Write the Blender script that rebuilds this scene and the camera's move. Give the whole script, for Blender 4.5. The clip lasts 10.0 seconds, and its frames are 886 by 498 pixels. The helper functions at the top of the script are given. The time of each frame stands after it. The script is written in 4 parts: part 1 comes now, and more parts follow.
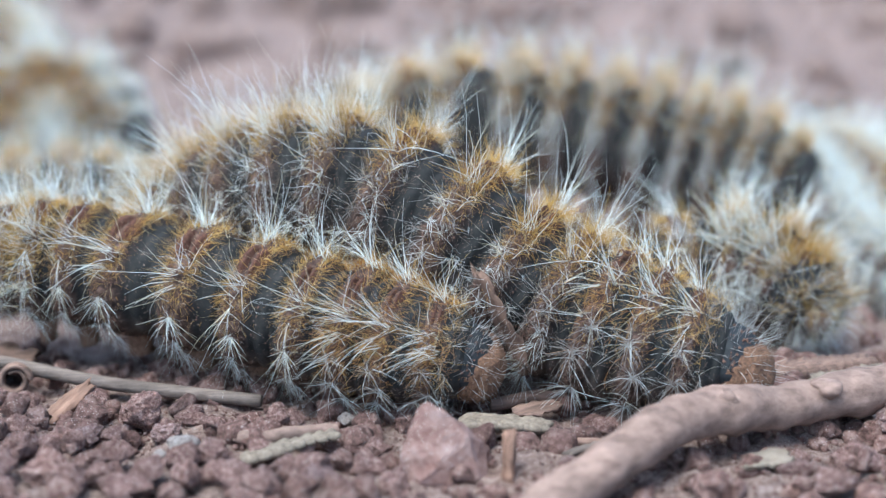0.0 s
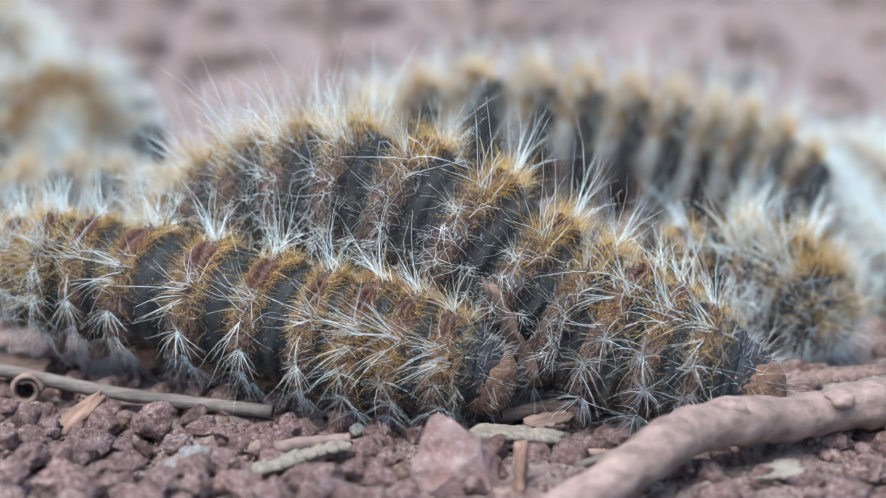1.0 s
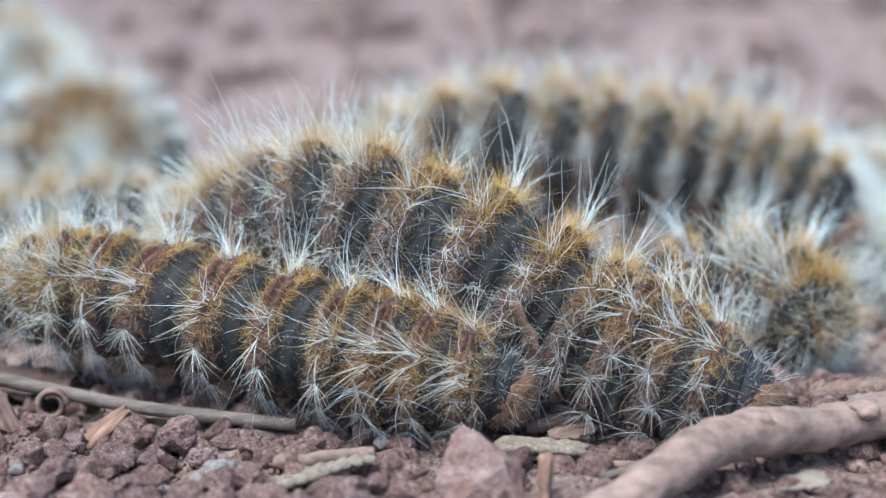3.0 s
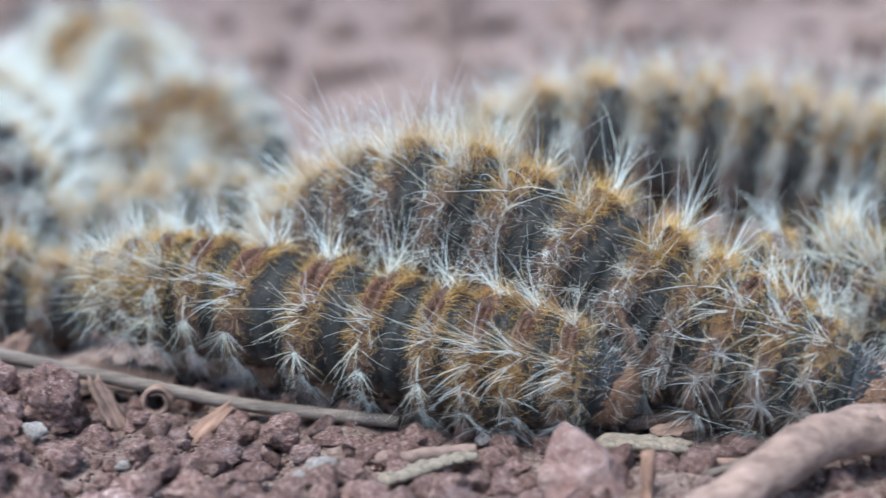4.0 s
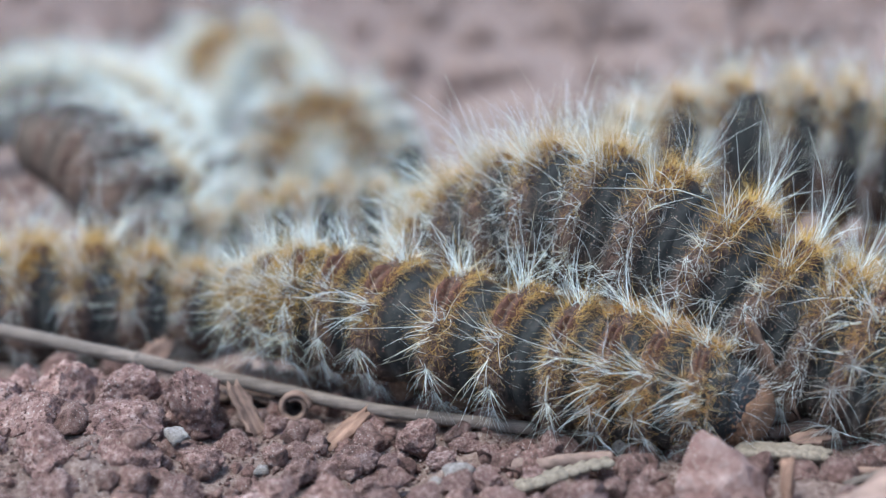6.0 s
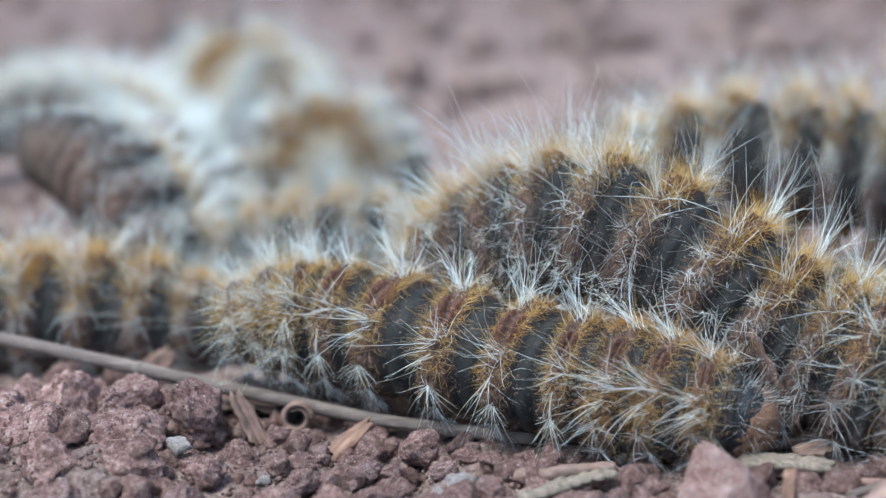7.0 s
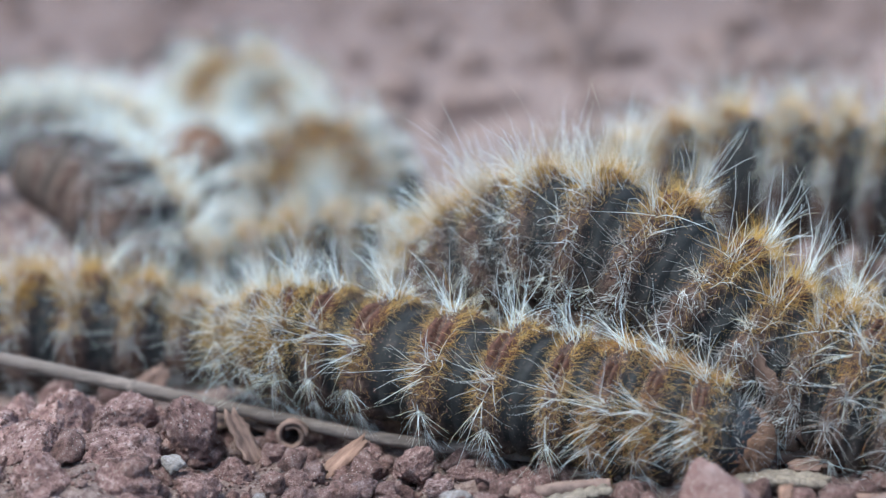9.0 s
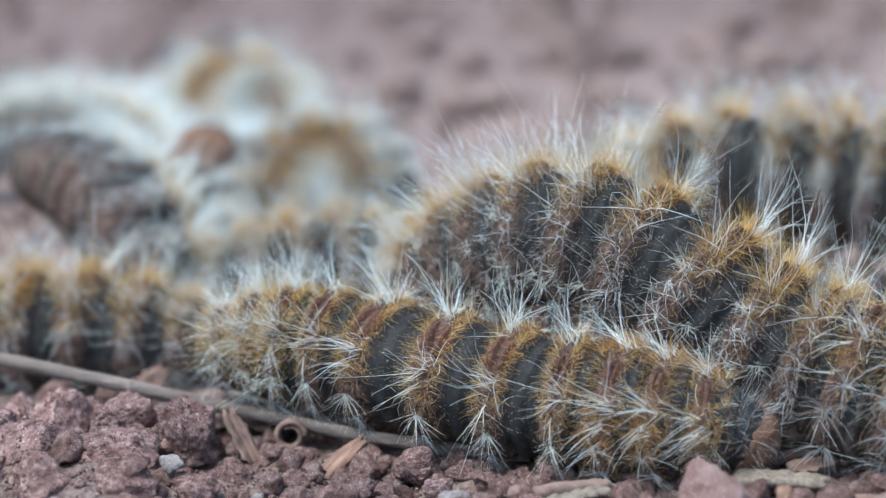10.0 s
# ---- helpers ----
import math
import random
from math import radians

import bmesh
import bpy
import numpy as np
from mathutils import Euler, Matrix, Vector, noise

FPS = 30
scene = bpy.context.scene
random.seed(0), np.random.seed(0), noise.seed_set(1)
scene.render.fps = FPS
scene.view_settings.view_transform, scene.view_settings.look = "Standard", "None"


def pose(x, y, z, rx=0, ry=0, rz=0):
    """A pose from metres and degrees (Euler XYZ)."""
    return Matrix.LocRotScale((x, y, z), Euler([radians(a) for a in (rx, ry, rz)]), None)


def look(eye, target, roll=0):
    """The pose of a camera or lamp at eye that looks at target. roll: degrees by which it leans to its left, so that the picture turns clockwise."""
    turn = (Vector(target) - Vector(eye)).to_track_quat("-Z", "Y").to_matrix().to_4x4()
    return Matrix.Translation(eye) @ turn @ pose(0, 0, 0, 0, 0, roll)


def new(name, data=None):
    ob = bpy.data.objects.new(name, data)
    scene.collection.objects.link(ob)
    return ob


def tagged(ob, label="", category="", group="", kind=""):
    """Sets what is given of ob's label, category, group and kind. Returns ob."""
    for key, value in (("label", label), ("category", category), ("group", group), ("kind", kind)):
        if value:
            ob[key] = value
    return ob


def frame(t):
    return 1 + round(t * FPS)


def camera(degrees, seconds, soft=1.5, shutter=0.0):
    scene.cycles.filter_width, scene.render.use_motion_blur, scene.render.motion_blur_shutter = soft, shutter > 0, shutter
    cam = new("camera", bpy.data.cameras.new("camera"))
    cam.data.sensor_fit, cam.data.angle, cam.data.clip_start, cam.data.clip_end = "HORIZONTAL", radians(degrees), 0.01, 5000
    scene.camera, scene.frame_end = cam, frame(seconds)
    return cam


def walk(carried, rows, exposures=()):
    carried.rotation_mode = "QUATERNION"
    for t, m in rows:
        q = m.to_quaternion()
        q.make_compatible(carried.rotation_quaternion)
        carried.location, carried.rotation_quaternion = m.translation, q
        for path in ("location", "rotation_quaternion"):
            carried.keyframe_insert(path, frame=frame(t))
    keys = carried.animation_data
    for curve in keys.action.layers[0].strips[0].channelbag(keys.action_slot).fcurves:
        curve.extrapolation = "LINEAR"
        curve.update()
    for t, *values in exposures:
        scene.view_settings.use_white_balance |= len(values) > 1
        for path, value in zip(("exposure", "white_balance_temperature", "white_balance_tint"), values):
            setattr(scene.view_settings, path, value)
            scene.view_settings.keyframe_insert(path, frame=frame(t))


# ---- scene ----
cam = camera(28.0, 10.0, soft=1.3, shutter=0.45)
cam.data.dof.use_dof = True
cam.data.dof.focus_distance = 0.0634
cam.data.dof.aperture_fstop = 45.0

U = 0.001          # lengths below are in millimetres
EYE = (0.0, 0.0, 23.3)


def aim(yaw, pitch, roll):
    """The camera's pose: it turns on the spot, close over the soil."""
    return (pose(EYE[0] * U, EYE[1] * U, EYE[2] * U, 0, 0, yaw) @ pose(0, 0, 0, 90 + pitch)
            @ pose(0, 0, 0, 0, 0, roll))


walk(cam, [
    (0, aim(-0.000, -16.000, 0.000)),
    (0.5, aim(0.218, -15.821, -0.046)),
    (1, aim(0.383, -15.650, -0.064)),
    (1.5, aim(0.599, -15.624, -0.257)),
    (2, aim(0.773, -15.567, -0.512)),
    (3.3, aim(1.582, -15.196, -0.726)),
    (3.5, aim(2.232, -15.190, -0.975)),
    (4, aim(4.519, -15.268, -1.829)),
    (4.5, aim(7.067, -15.324, -2.936)),
    (5, aim(8.093, -15.277, -3.222)),
    (5.5, aim(8.633, -15.091, -3.278)),
    (6, aim(9.030, -14.873, -3.154)),
    (7.5, aim(9.099, -14.320, -3.033)),
    (8, aim(8.859, -14.078, -2.889)),
    (8.5, aim(8.859, -13.987, -3.037)),
    (9, aim(8.888, -14.000, -3.229)),
    (9.5, aim(8.938, -14.064, -3.297)),
    (10, aim(8.841, -13.999, -3.159)),
], exposures=[(0, 1.74, 5380, -8), (3.5, 1.70, 5380, -8), (5, 1.62, 5380, -8), (10, 1.52, 5380, -8)])

# ---- light: a bright overcast sky ----
world = bpy.data.worlds.new("overcast_sky")
scene.world = world
world.use_nodes = True
wn = world.node_tree.nodes
sky = wn.new("ShaderNodeTexSky")
sky.sky_type, sky.sun_disc = "NISHITA", False
sky.sun_elevation, sky.sun_rotation = radians(70), radians(230)
sky.air_density, sky.dust_density = 1.0, 3.0
wn["Background"].inputs["Strength"].default_value = 0.15
world.node_tree.links.new(sky.outputs["Color"], wn["Background"].inputs["Color"])
sun_data = bpy.data.lights.new("sun", "SUN")
sun_data.energy, sun_data.angle, sun_data.color = 1.5, radians(30), (1.0, 0.97, 0.93)
sun = new("sun", sun_data)
sun.matrix_world = look((-0.25, -0.25, 1.0), (0, 0.07, 0))


# ---- materials ----
def material(name, rough=0.7, metal=0.0):
    m = bpy.data.materials.new(name)
    m.use_nodes = True
    p = m.node_tree.nodes["Principled BSDF"]
    p.inputs["Roughness"].default_value, p.inputs["Metallic"].default_value = rough, metal
    p.inputs["Specular IOR Level"].default_value = 0.3
    return m, m.node_tree, p


def node(tree, kind, **values):
    n = tree.nodes.new(kind)
    for key, value in values.items():
        n.inputs[key.replace("_", " ")].default_value = value
    return n


def ramp(tree, source, stops):
    r = tree.nodes.new("ShaderNodeValToRGB")
    els = r.color_ramp.elements
    while len(els) < len(stops):
        els.new(0.5)
    for e, (at, col) in zip(els, stops):
        e.position, e.color = at, (*col, 1) if len(col) == 3 else col
    tree.links.new(source, r.inputs["Fac"])
    return r


def mix(tree, fac, a, b, how="MIX"):
    m = tree.nodes.new("ShaderNodeMix")
    m.data_type, m.blend_type = "RGBA", how
    for sock, v in ((m.inputs["Factor"], fac), (m.inputs["A"], a), (m.inputs["B"], b)):
        if isinstance(v, (int, float, tuple)):
            sock.default_value = v if not isinstance(v, tuple) else (*v, 1)
        else:
            tree.links.new(v, sock)
    return m.outputs["Result"]


def mm_coords(tree, shift=True):
    """Object coordinates in millimetres, shifted for each object."""
    tc = tree.nodes.new("ShaderNodeTexCoord")
    s = tree.nodes.new("ShaderNodeVectorMath")
    s.operation = "SCALE"
    s.inputs["Scale"].default_value = 1 / U
    tree.links.new(tc.outputs["Object"], s.inputs[0])
    if not shift:
        return s.outputs[0]
    info = tree.nodes.new("ShaderNodeObjectInfo")
    k = tree.nodes.new("ShaderNodeMath")
    k.operation = "MULTIPLY"
    k.inputs[1].default_value = 90.0
    tree.links.new(info.outputs["Random"], k.inputs[0])
    a = tree.nodes.new("ShaderNodeVectorMath")
    tree.links.new(s.outputs[0], a.inputs[0])
    tree.links.new(k.outputs[0], a.inputs[1])
    return a.outputs[0]


def noise_tex(tree, co, scale, detail=5.0, rough=0.6):
    n = node(tree, "ShaderNodeTexNoise", Scale=scale, Detail=detail, Roughness=rough)
    tree.links.new(co, n.inputs["Vector"])
    return n.outputs["Fac"]


def bump(tree, p, height, strength, dist):
    b = node(tree, "ShaderNodeBump", Strength=strength, Distance=dist * U)
    tree.links.new(height, b.inputs["Height"])
    tree.links.new(b.outputs["Normal"], p.inputs["Normal"])


def soil_material(name, dark, mid, light, specks=(0.50, 0.40, 0.36), grain=2.6, per_island=False):
    m, tree, p = material(name, 0.93)
    co = mm_coords(tree)
    big = noise_tex(tree, co, 0.16, 3)
    fine = noise_tex(tree, co, grain, 8, 0.72)
    c1 = ramp(tree, fine, [(0.36, dark), (0.50, mid), (0.66, light)]).outputs["Color"]
    tone = ramp(tree, big, [(0.32, (0.78, 0.76, 0.77)), (0.68, (1.12, 1.10, 1.08))]).outputs["Color"]
    col = mix(tree, 1.0, c1, tone, "MULTIPLY")
    if per_island:
        geo = tree.nodes.new("ShaderNodeNewGeometry")
        rnd = geo.outputs["Random Per Island"]
    else:
        rnd = tree.nodes.new("ShaderNodeObjectInfo").outputs["Random"]
    tint = ramp(tree, rnd, [(0.0, (0.90, 0.88, 0.88)), (0.45, (1, 1, 1)), (0.85, (1.15, 1.12, 1.1)),
                            (0.93, (1.35, 1.45, 1.5)), (1.0, (0.9, 1.0, 1.1))]).outputs["Color"]
    if name == "red_soil":
        # a darker patch in the soil's colour, uneven at its edge, behind the heap
        middle = tree.nodes.new("ShaderNodeVectorMath")
        middle.operation = "DISTANCE"
        middle.inputs[1].default_value = (-20.0, 380.0, 0.0)
        tree.links.new(mm_coords(tree, False), middle.inputs[0])
        away = node(tree, "ShaderNodeMath", Value=0.0)
        away.operation = "MULTIPLY_ADD"
        away.inputs[1].default_value = 90.0
        tree.links.new(noise_tex(tree, co, 0.02, 3), away.inputs[0])
        tree.links.new(middle.outputs["Value"], away.inputs[2])
        dark_patch = node(tree, "ShaderNodeMapRange", From_Min=200.0, From_Max=280.0, To_Min=0.85, To_Max=0.0)
        tree.links.new(away.outputs[0], dark_patch.inputs["Value"])
        col = mix(tree, dark_patch.outputs[0], col, mix(tree, 1.0, col, (0.60, 0.56, 0.56), "MULTIPLY"))
    else:
        col = mix(tree, 0.8, col, tint, "MULTIPLY")
    vor = node(tree, "ShaderNodeTexVoronoi", Scale=9.0)
    tree.links.new(co, vor.inputs["Vector"])
    dots = ramp(tree, vor.outputs["Distance"], [(0.10, (1, 1, 1)), (0.26, (0, 0, 0))]).outputs["Color"]
    keep = ramp(tree, noise_tex(tree, co, 1.3, 2), [(0.46, (0, 0, 0)), (0.56, (1, 1, 1))]).outputs["Color"]
    col = mix(tree, mix(tree, 1.0, dots, keep, "MULTIPLY"), col, specks)
    tree.links.new(col, p.inputs["Base Color"])
    sand = noise_tex(tree, co, grain * 4.5, 4, 0.7)
    both = tree.nodes.new("ShaderNodeMath")
    both.operation = "MULTIPLY_ADD"
    both.inputs[1].default_value = 0.35
    tree.links.new(sand, both.inputs[0])
    tree.links.new(fine, both.inputs[2])
    bump(tree, p, both.outputs[0], 1.0, 0.32)
    return m


SOIL = soil_material("red_soil", (0.108, 0.062, 0.049), (0.234, 0.149, 0.124), (0.36, 0.26, 0.222))
CRUMB = soil_material("red_soil_crumbs", (0.060, 0.030, 0.024), (0.176, 0.094, 0.078), (0.32, 0.21, 0.183), per_island=True)
CLOD = soil_material("red_soil_clod", (0.115, 0.058, 0.049), (0.265, 0.147, 0.127), (0.47, 0.325, 0.29), grain=3.8)
PINK = soil_material("pink_sandstone", (0.150, 0.072, 0.058), (0.215, 0.119, 0.099), (0.29, 0.188, 0.165), grain=1.2)
GREY = soil_material("grey_grit", (0.20, 0.155, 0.142), (0.35, 0.285, 0.262), (0.50, 0.43, 0.40), grain=2.0)


def wood_material(name, dark, light, along=0.5, across=6.0, rough=0.8):
    """Fibres run along the local x axis."""
    m, tree, p = material(name, rough)
    co = mm_coords(tree)
    mp = tree.nodes.new("ShaderNodeMapping")
    mp.inputs["Scale"].default_value = (along, across, across)
    tree.links.new(co, mp.inputs["Vector"])
    g = noise_tex(tree, mp.outputs["Vector"], 1.0, 6, 0.65)
    s = noise_tex(tree, co, 0.8, 4)
    c = ramp(tree, g, [(0.28, dark), (0.72, light)]).outputs["Color"]
    c = mix(tree, 1.0, c, ramp(tree, s, [(0.3, (0.7, 0.68, 0.66)), (0.7, (1.15, 1.12, 1.1))]).outputs["Color"], "MULTIPLY")
    tree.links.new(c, p.inputs["Base Color"])
    bump(tree, p, g, 0.6, 0.08)
    return m


BARK = wood_material("dusty_bark", (0.10, 0.060, 0.047), (0.28, 0.180, 0.148), 1.2, 2.2)
STRAW = wood_material("grey_straw", (0.075, 0.052, 0.043), (0.20, 0.15, 0.128), 0.35, 7.0)
SPLINT = wood_material("orange_wood", (0.11, 0.056, 0.038), (0.29, 0.165, 0.118), 0.6, 6.0)
CHIPM = wood_material("brown_bark_chip", (0.07, 0.042, 0.034), (0.24, 0.145, 0.112), 0.7, 5.0)
LICHEN = wood_material("lichen_grey_twig", (0.10, 0.070, 0.052), (0.25, 0.195, 0.152), 1.6, 2.2)
LEAF = wood_material("dry_brown_leaf", (0.06, 0.034, 0.025), (0.19, 0.112, 0.082), 0.8, 3.0)


def cuticle_material():
    m, tree, p = material("black_velvet_skin", 0.8)
    p.inputs["Specular IOR Level"].default_value = 0.10
    co = mm_coords(tree)
    raw = mm_coords(tree, False)
    sep = tree.nodes.new("ShaderNodeSeparateXYZ")
    tree.links.new(raw, sep.inputs[0])
    low = tree.nodes.new("ShaderNodeMapRange")
    low.inputs["From Min"].default_value, low.inputs["From Max"].default_value = 0.2, -1.9
    tree.links.new(sep.outputs["Z"], low.inputs["Value"])
    n = noise_tex(tree, co, 1.5, 7, 0.7)
    skin = ramp(tree, n, [(0.35, (0.014, 0.013, 0.013)), (0.58, (0.028, 0.025, 0.024)), (0.76, (0.070, 0.048, 0.038))]).outputs["Color"]
    flank = ramp(tree, n, [(0.3, (0.045, 0.030, 0.024)), (0.7, (0.13, 0.090, 0.072))]).outputs["Color"]
    col = mix(tree, low.outputs[0], skin, flank)
    # the raised ring of each segment is browner than the black folds
    off = tree.nodes.new("ShaderNodeMath")
    off.operation = "ADD"
    off.inputs[1].default_value = 0.25
    tree.links.new(sep.outputs["X"], off.inputs[0])
    ab = tree.nodes.new("ShaderNodeMath")
    ab.operation = "ABSOLUTE"
    tree.links.new(off.outputs[0], ab.inputs[0])
    band = tree.nodes.new("ShaderNodeMapRange")
    band.inputs["From Min"].default_value, band.inputs["From Max"].default_value = 0.72, 0.38
    tree.links.new(ab.outputs[0], band.inputs["Value"])
    hill = ramp(tree, noise_tex(tree, co, 3.0, 6, 0.7), [(0.36, (0.020, 0.012, 0.010)), (0.52, (0.075, 0.044, 0.034)), (0.68, (0.17, 0.105, 0.08))]).outputs["Color"]
    col = mix(tree, band.outputs[0], col, hill)
    vor = node(tree, "ShaderNodeTexVoronoi", Scale=6.0)
    tree.links.new(co, vor.inputs["Vector"])
    dots = ramp(tree, vor.outputs["Distance"], [(0.10, (1, 1, 1)), (0.22, (0, 0, 0))]).outputs["Color"]
    keep = ramp(tree, noise_tex(tree, co, 0.9, 3), [(0.45, (0, 0, 0)), (0.62, (0.85, 0.85, 0.85))]).outputs["Color"]
    col = mix(tree, mix(tree, 1.0, dots, keep, "MULTIPLY"), col, (0.34, 0.24, 0.19))
    tree.links.new(col, p.inputs["Base Color"])
    bump(tree, p, noise_tex(tree, co, 5.0, 5), 0.5, 0.08)
    return m


def grain_material(name, dark, light, rough=0.85, scale=6.0):
    m, tree, p = material(name, rough)
    p.inputs["Specular IOR Level"].default_value = 0.12
    co = mm_coords(tree)
    geo = tree.nodes.new("ShaderNodeNewGeometry")
    n = noise_tex(tree, co, scale, 6, 0.7)
    c = ramp(tree, n, [(0.3, dark), (0.7, light)]).outputs["Color"]
    c = mix(tree, 0.7, c, ramp(tree, geo.outputs["Random Per Island"], [(0, (0.6, 0.55, 0.55)), (1, (1.3, 1.25, 1.2))]).outputs["Color"], "MULTIPLY")
    tree.links.new(c, p.inputs["Base Color"])
    bump(tree, p, n, 0.8, 0.08)
    return m


def hair_material(name, stops, clear=0.35, rough=0.45):
    """Setae: a thin shell that lets some light through."""
    m = bpy.data.materials.new(name)
    m.use_nodes = True
    tree = m.node_tree
    p = tree.nodes["Principled BSDF"]
    p.inputs["Roughness"].default_value = rough
    p.inputs["Specular IOR Level"].default_value = 0.5
    geo = tree.nodes.new("ShaderNodeNewGeometry")
    c = ramp(tree, geo.outputs["Random Per Island"], stops).outputs["Color"]
    tree.links.new(c, p.inputs["Base Color"])
    tl = tree.nodes.new("ShaderNodeBsdfTranslucent")
    tree.links.new(c, tl.inputs["Color"])
    mx = tree.nodes.new("ShaderNodeMixShader")
    mx.inputs["Fac"].default_value = clear
    tree.links.new(p.outputs["BSDF"], mx.inputs[1])
    tree.links.new(tl.outputs["BSDF"], mx.inputs[2])
    tree.links.new(mx.outputs["Shader"], tree.nodes["Material Output"].inputs["Surface"])
    return m


SKIN = cuticle_material()
PAD = grain_material("rust_brown_pad", (0.022, 0.011, 0.008), (0.13, 0.060, 0.042), scale=8.0)
GRAIN = grain_material("rust_granules", (0.058, 0.030, 0.023), (0.21, 0.122, 0.092))
FACE = grain_material("dusty_rust_face", (0.045, 0.026, 0.019), (0.20, 0.108, 0.068), 0.9, 9.0)
HEADM = grain_material("black_head", (0.009, 0.009, 0.011), (0.034, 0.034, 0.037), 0.5, 3.0)
FOOT = grain_material("brown_leg", (0.10, 0.055, 0.038), (0.24, 0.14, 0.10))
WHITE = hair_material("white_setae", [(0.0, (0.90, 0.89, 0.86)), (0.55, (0.93, 0.93, 0.92)), (0.84, (0.82, 0.72, 0.52)), (1.0, (0.90, 0.93, 0.95))], 0.45)
PALE = hair_material("pale_grey_setae", [(0.0, (0.42, 0.36, 0.33)), (0.5, (0.60, 0.57, 0.55)), (0.8, (0.26, 0.175, 0.135)), (1.0, (0.54, 0.55, 0.57))])
GOLD = hair_material("golden_setae", [(0.0, (0.60, 0.335, 0.065)), (0.4, (0.71, 0.46, 0.13)), (0.7, (0.50, 0.24, 0.05)), (1.0, (0.84, 0.72, 0.44))], 0.4)
RUST = hair_material("rust_setae", [(0.0, (0.34, 0.145, 0.042)), (0.6, (0.52, 0.235, 0.06)), (1.0, (0.60, 0.36, 0.13))])
FUZZ = hair_material("brown_fuzz", [(0.0, (0.085, 0.046, 0.032)), (0.5, (0.165, 0.098, 0.07)), (0.85, (0.30, 0.225, 0.185)), (1.0, (0.40, 0.30, 0.17))])


# ---- helpers for meshes ----
def mesh_of(name, verts, faces, mat, smooth=True):
    """A mesh from millimetre coordinates."""
    me = bpy.data.meshes.new(name)
    me.from_pydata((np.asarray(verts) * U).tolist(), [], faces if isinstance(faces, list) else faces.tolist())
    me.materials.append(mat)
    if smooth:
        me.shade_smooth()
    return me


def part(name, me, parent, label="", m=None):
    ob = new(name, me)
    ob.parent = parent
    if m is not None:
        ob.matrix_basis = m
    return tagged(ob, label=label) if label else ob


def thing(name, me, m, label, category, group="", kind=""):
    ob = new(name, me)
    ob.matrix_basis = m
    return tagged(ob, label, category, group, kind)


def at(x, y, z, rx=0, ry=0, rz=0):
    return pose(x * U, y * U, z * U, rx, ry, rz)


def smooth_line(points, n=240):
    """A Catmull-Rom line through the points, evenly spaced."""
    p = np.array(points, float)
    q = np.vstack([2 * p[0] - p[1], p, 2 * p[-1] - p[-2]])
    out = []
    for i in range(1, len(q) - 2):
        for u in np.linspace(0, 1, 30, endpoint=False):
            a, b, c, d = q[i - 1:i + 3]
            out.append(0.5 * (2 * b + (c - a) * u + (2 * a - 5 * b + 4 * c - d) * u ** 2 + (3 * b - a - 3 * c + d) * u ** 3))
    out = np.array(out + [p[-1]])
    s = np.concatenate([[0], np.cumsum(np.linalg.norm(np.diff(out, axis=0), axis=1))])
    e = np.linspace(0, s[-1], n)
    return np.stack([np.interp(e, s, out[:, k]) for k in range(3)], 1), s[-1]


def tube(points, radii, sides=14, rough=0.0, seed=0, caps=True):
    """A tube along points with an uneven skin."""
    p = np.array(points, float)
    n = len(p)
    tan = np.gradient(p, axis=0)
    tan /= np.linalg.norm(tan, axis=1)[:, None]
    ref = np.array([0, 0, 1.0]) if abs(tan[:, 2]).max() < 0.9 else np.array([0, 1.0, 0])
    a = np.cross(tan, ref)
    a /= np.linalg.norm(a, axis=1)[:, None]
    b = np.cross(tan, a)
    th = np.linspace(0, 2 * np.pi, sides, endpoint=False)
    verts = []
    for i in range(n):
        for t in th:
            d = a[i] * np.cos(t) + b[i] * np.sin(t)
            v = p[i] + d * radii[i]
            if rough:
                k = noise.fractal(Vector(v * 1.1) + Vector((seed * 7.1, 0, 0)), 0.8, 2.0, 4)
                v = v + d * k * rough
            verts.append(v)
    faces = [[i * sides + j, i * sides + (j + 1) % sides, (i + 1) * sides + (j + 1) % sides, (i + 1) * sides + j]
             for i in range(n - 1) for j in range(sides)]
    if caps:
        faces += [list(range(sides))[::-1], [(n - 1) * sides + j for j in range(sides)]]
    return verts, faces


def ico(level):
    bm = bmesh.new()
    bmesh.ops.create_icosphere(bm, subdivisions=level, radius=1.0)
    v = np.array([x.co[:] for x in bm.verts])
    f = [[x.index for x in fc.verts] for fc in bm.faces]
    bm.free()
    return v, f


def lump(level, seed, rough=0.35, fine=0.12, squash=(1, 1, 0.8), facets=5, sand=0.0):
    """A crumb of unit size: a ball cut by planes into an angular lump and roughened."""
    rng = np.random.default_rng(seed)
    v, f = ico(level)
    for _ in range(facets):
        n = rng.normal(size=3)
        n /= np.linalg.norm(n)
        d = rng.uniform(0.5, 0.82)
        over = np.maximum(v @ n - d, 0)
        v = v - over[:, None] * n * 0.96
    out = []
    for q in v:
        s = Vector(q) + Vector((seed * 3.7, seed * 1.3, 0))
        out.append(q * (1 + rough * noise.fractal(s * 1.2, 1.0, 2.0, 3) + fine * noise.fractal(s * 4.5, 0.8, 2.0, 3)
                        + (sand * noise.fractal(s * 15.0, 0.6, 2.0, 2) if sand else 0)))
    return np.array(out) * squash, f


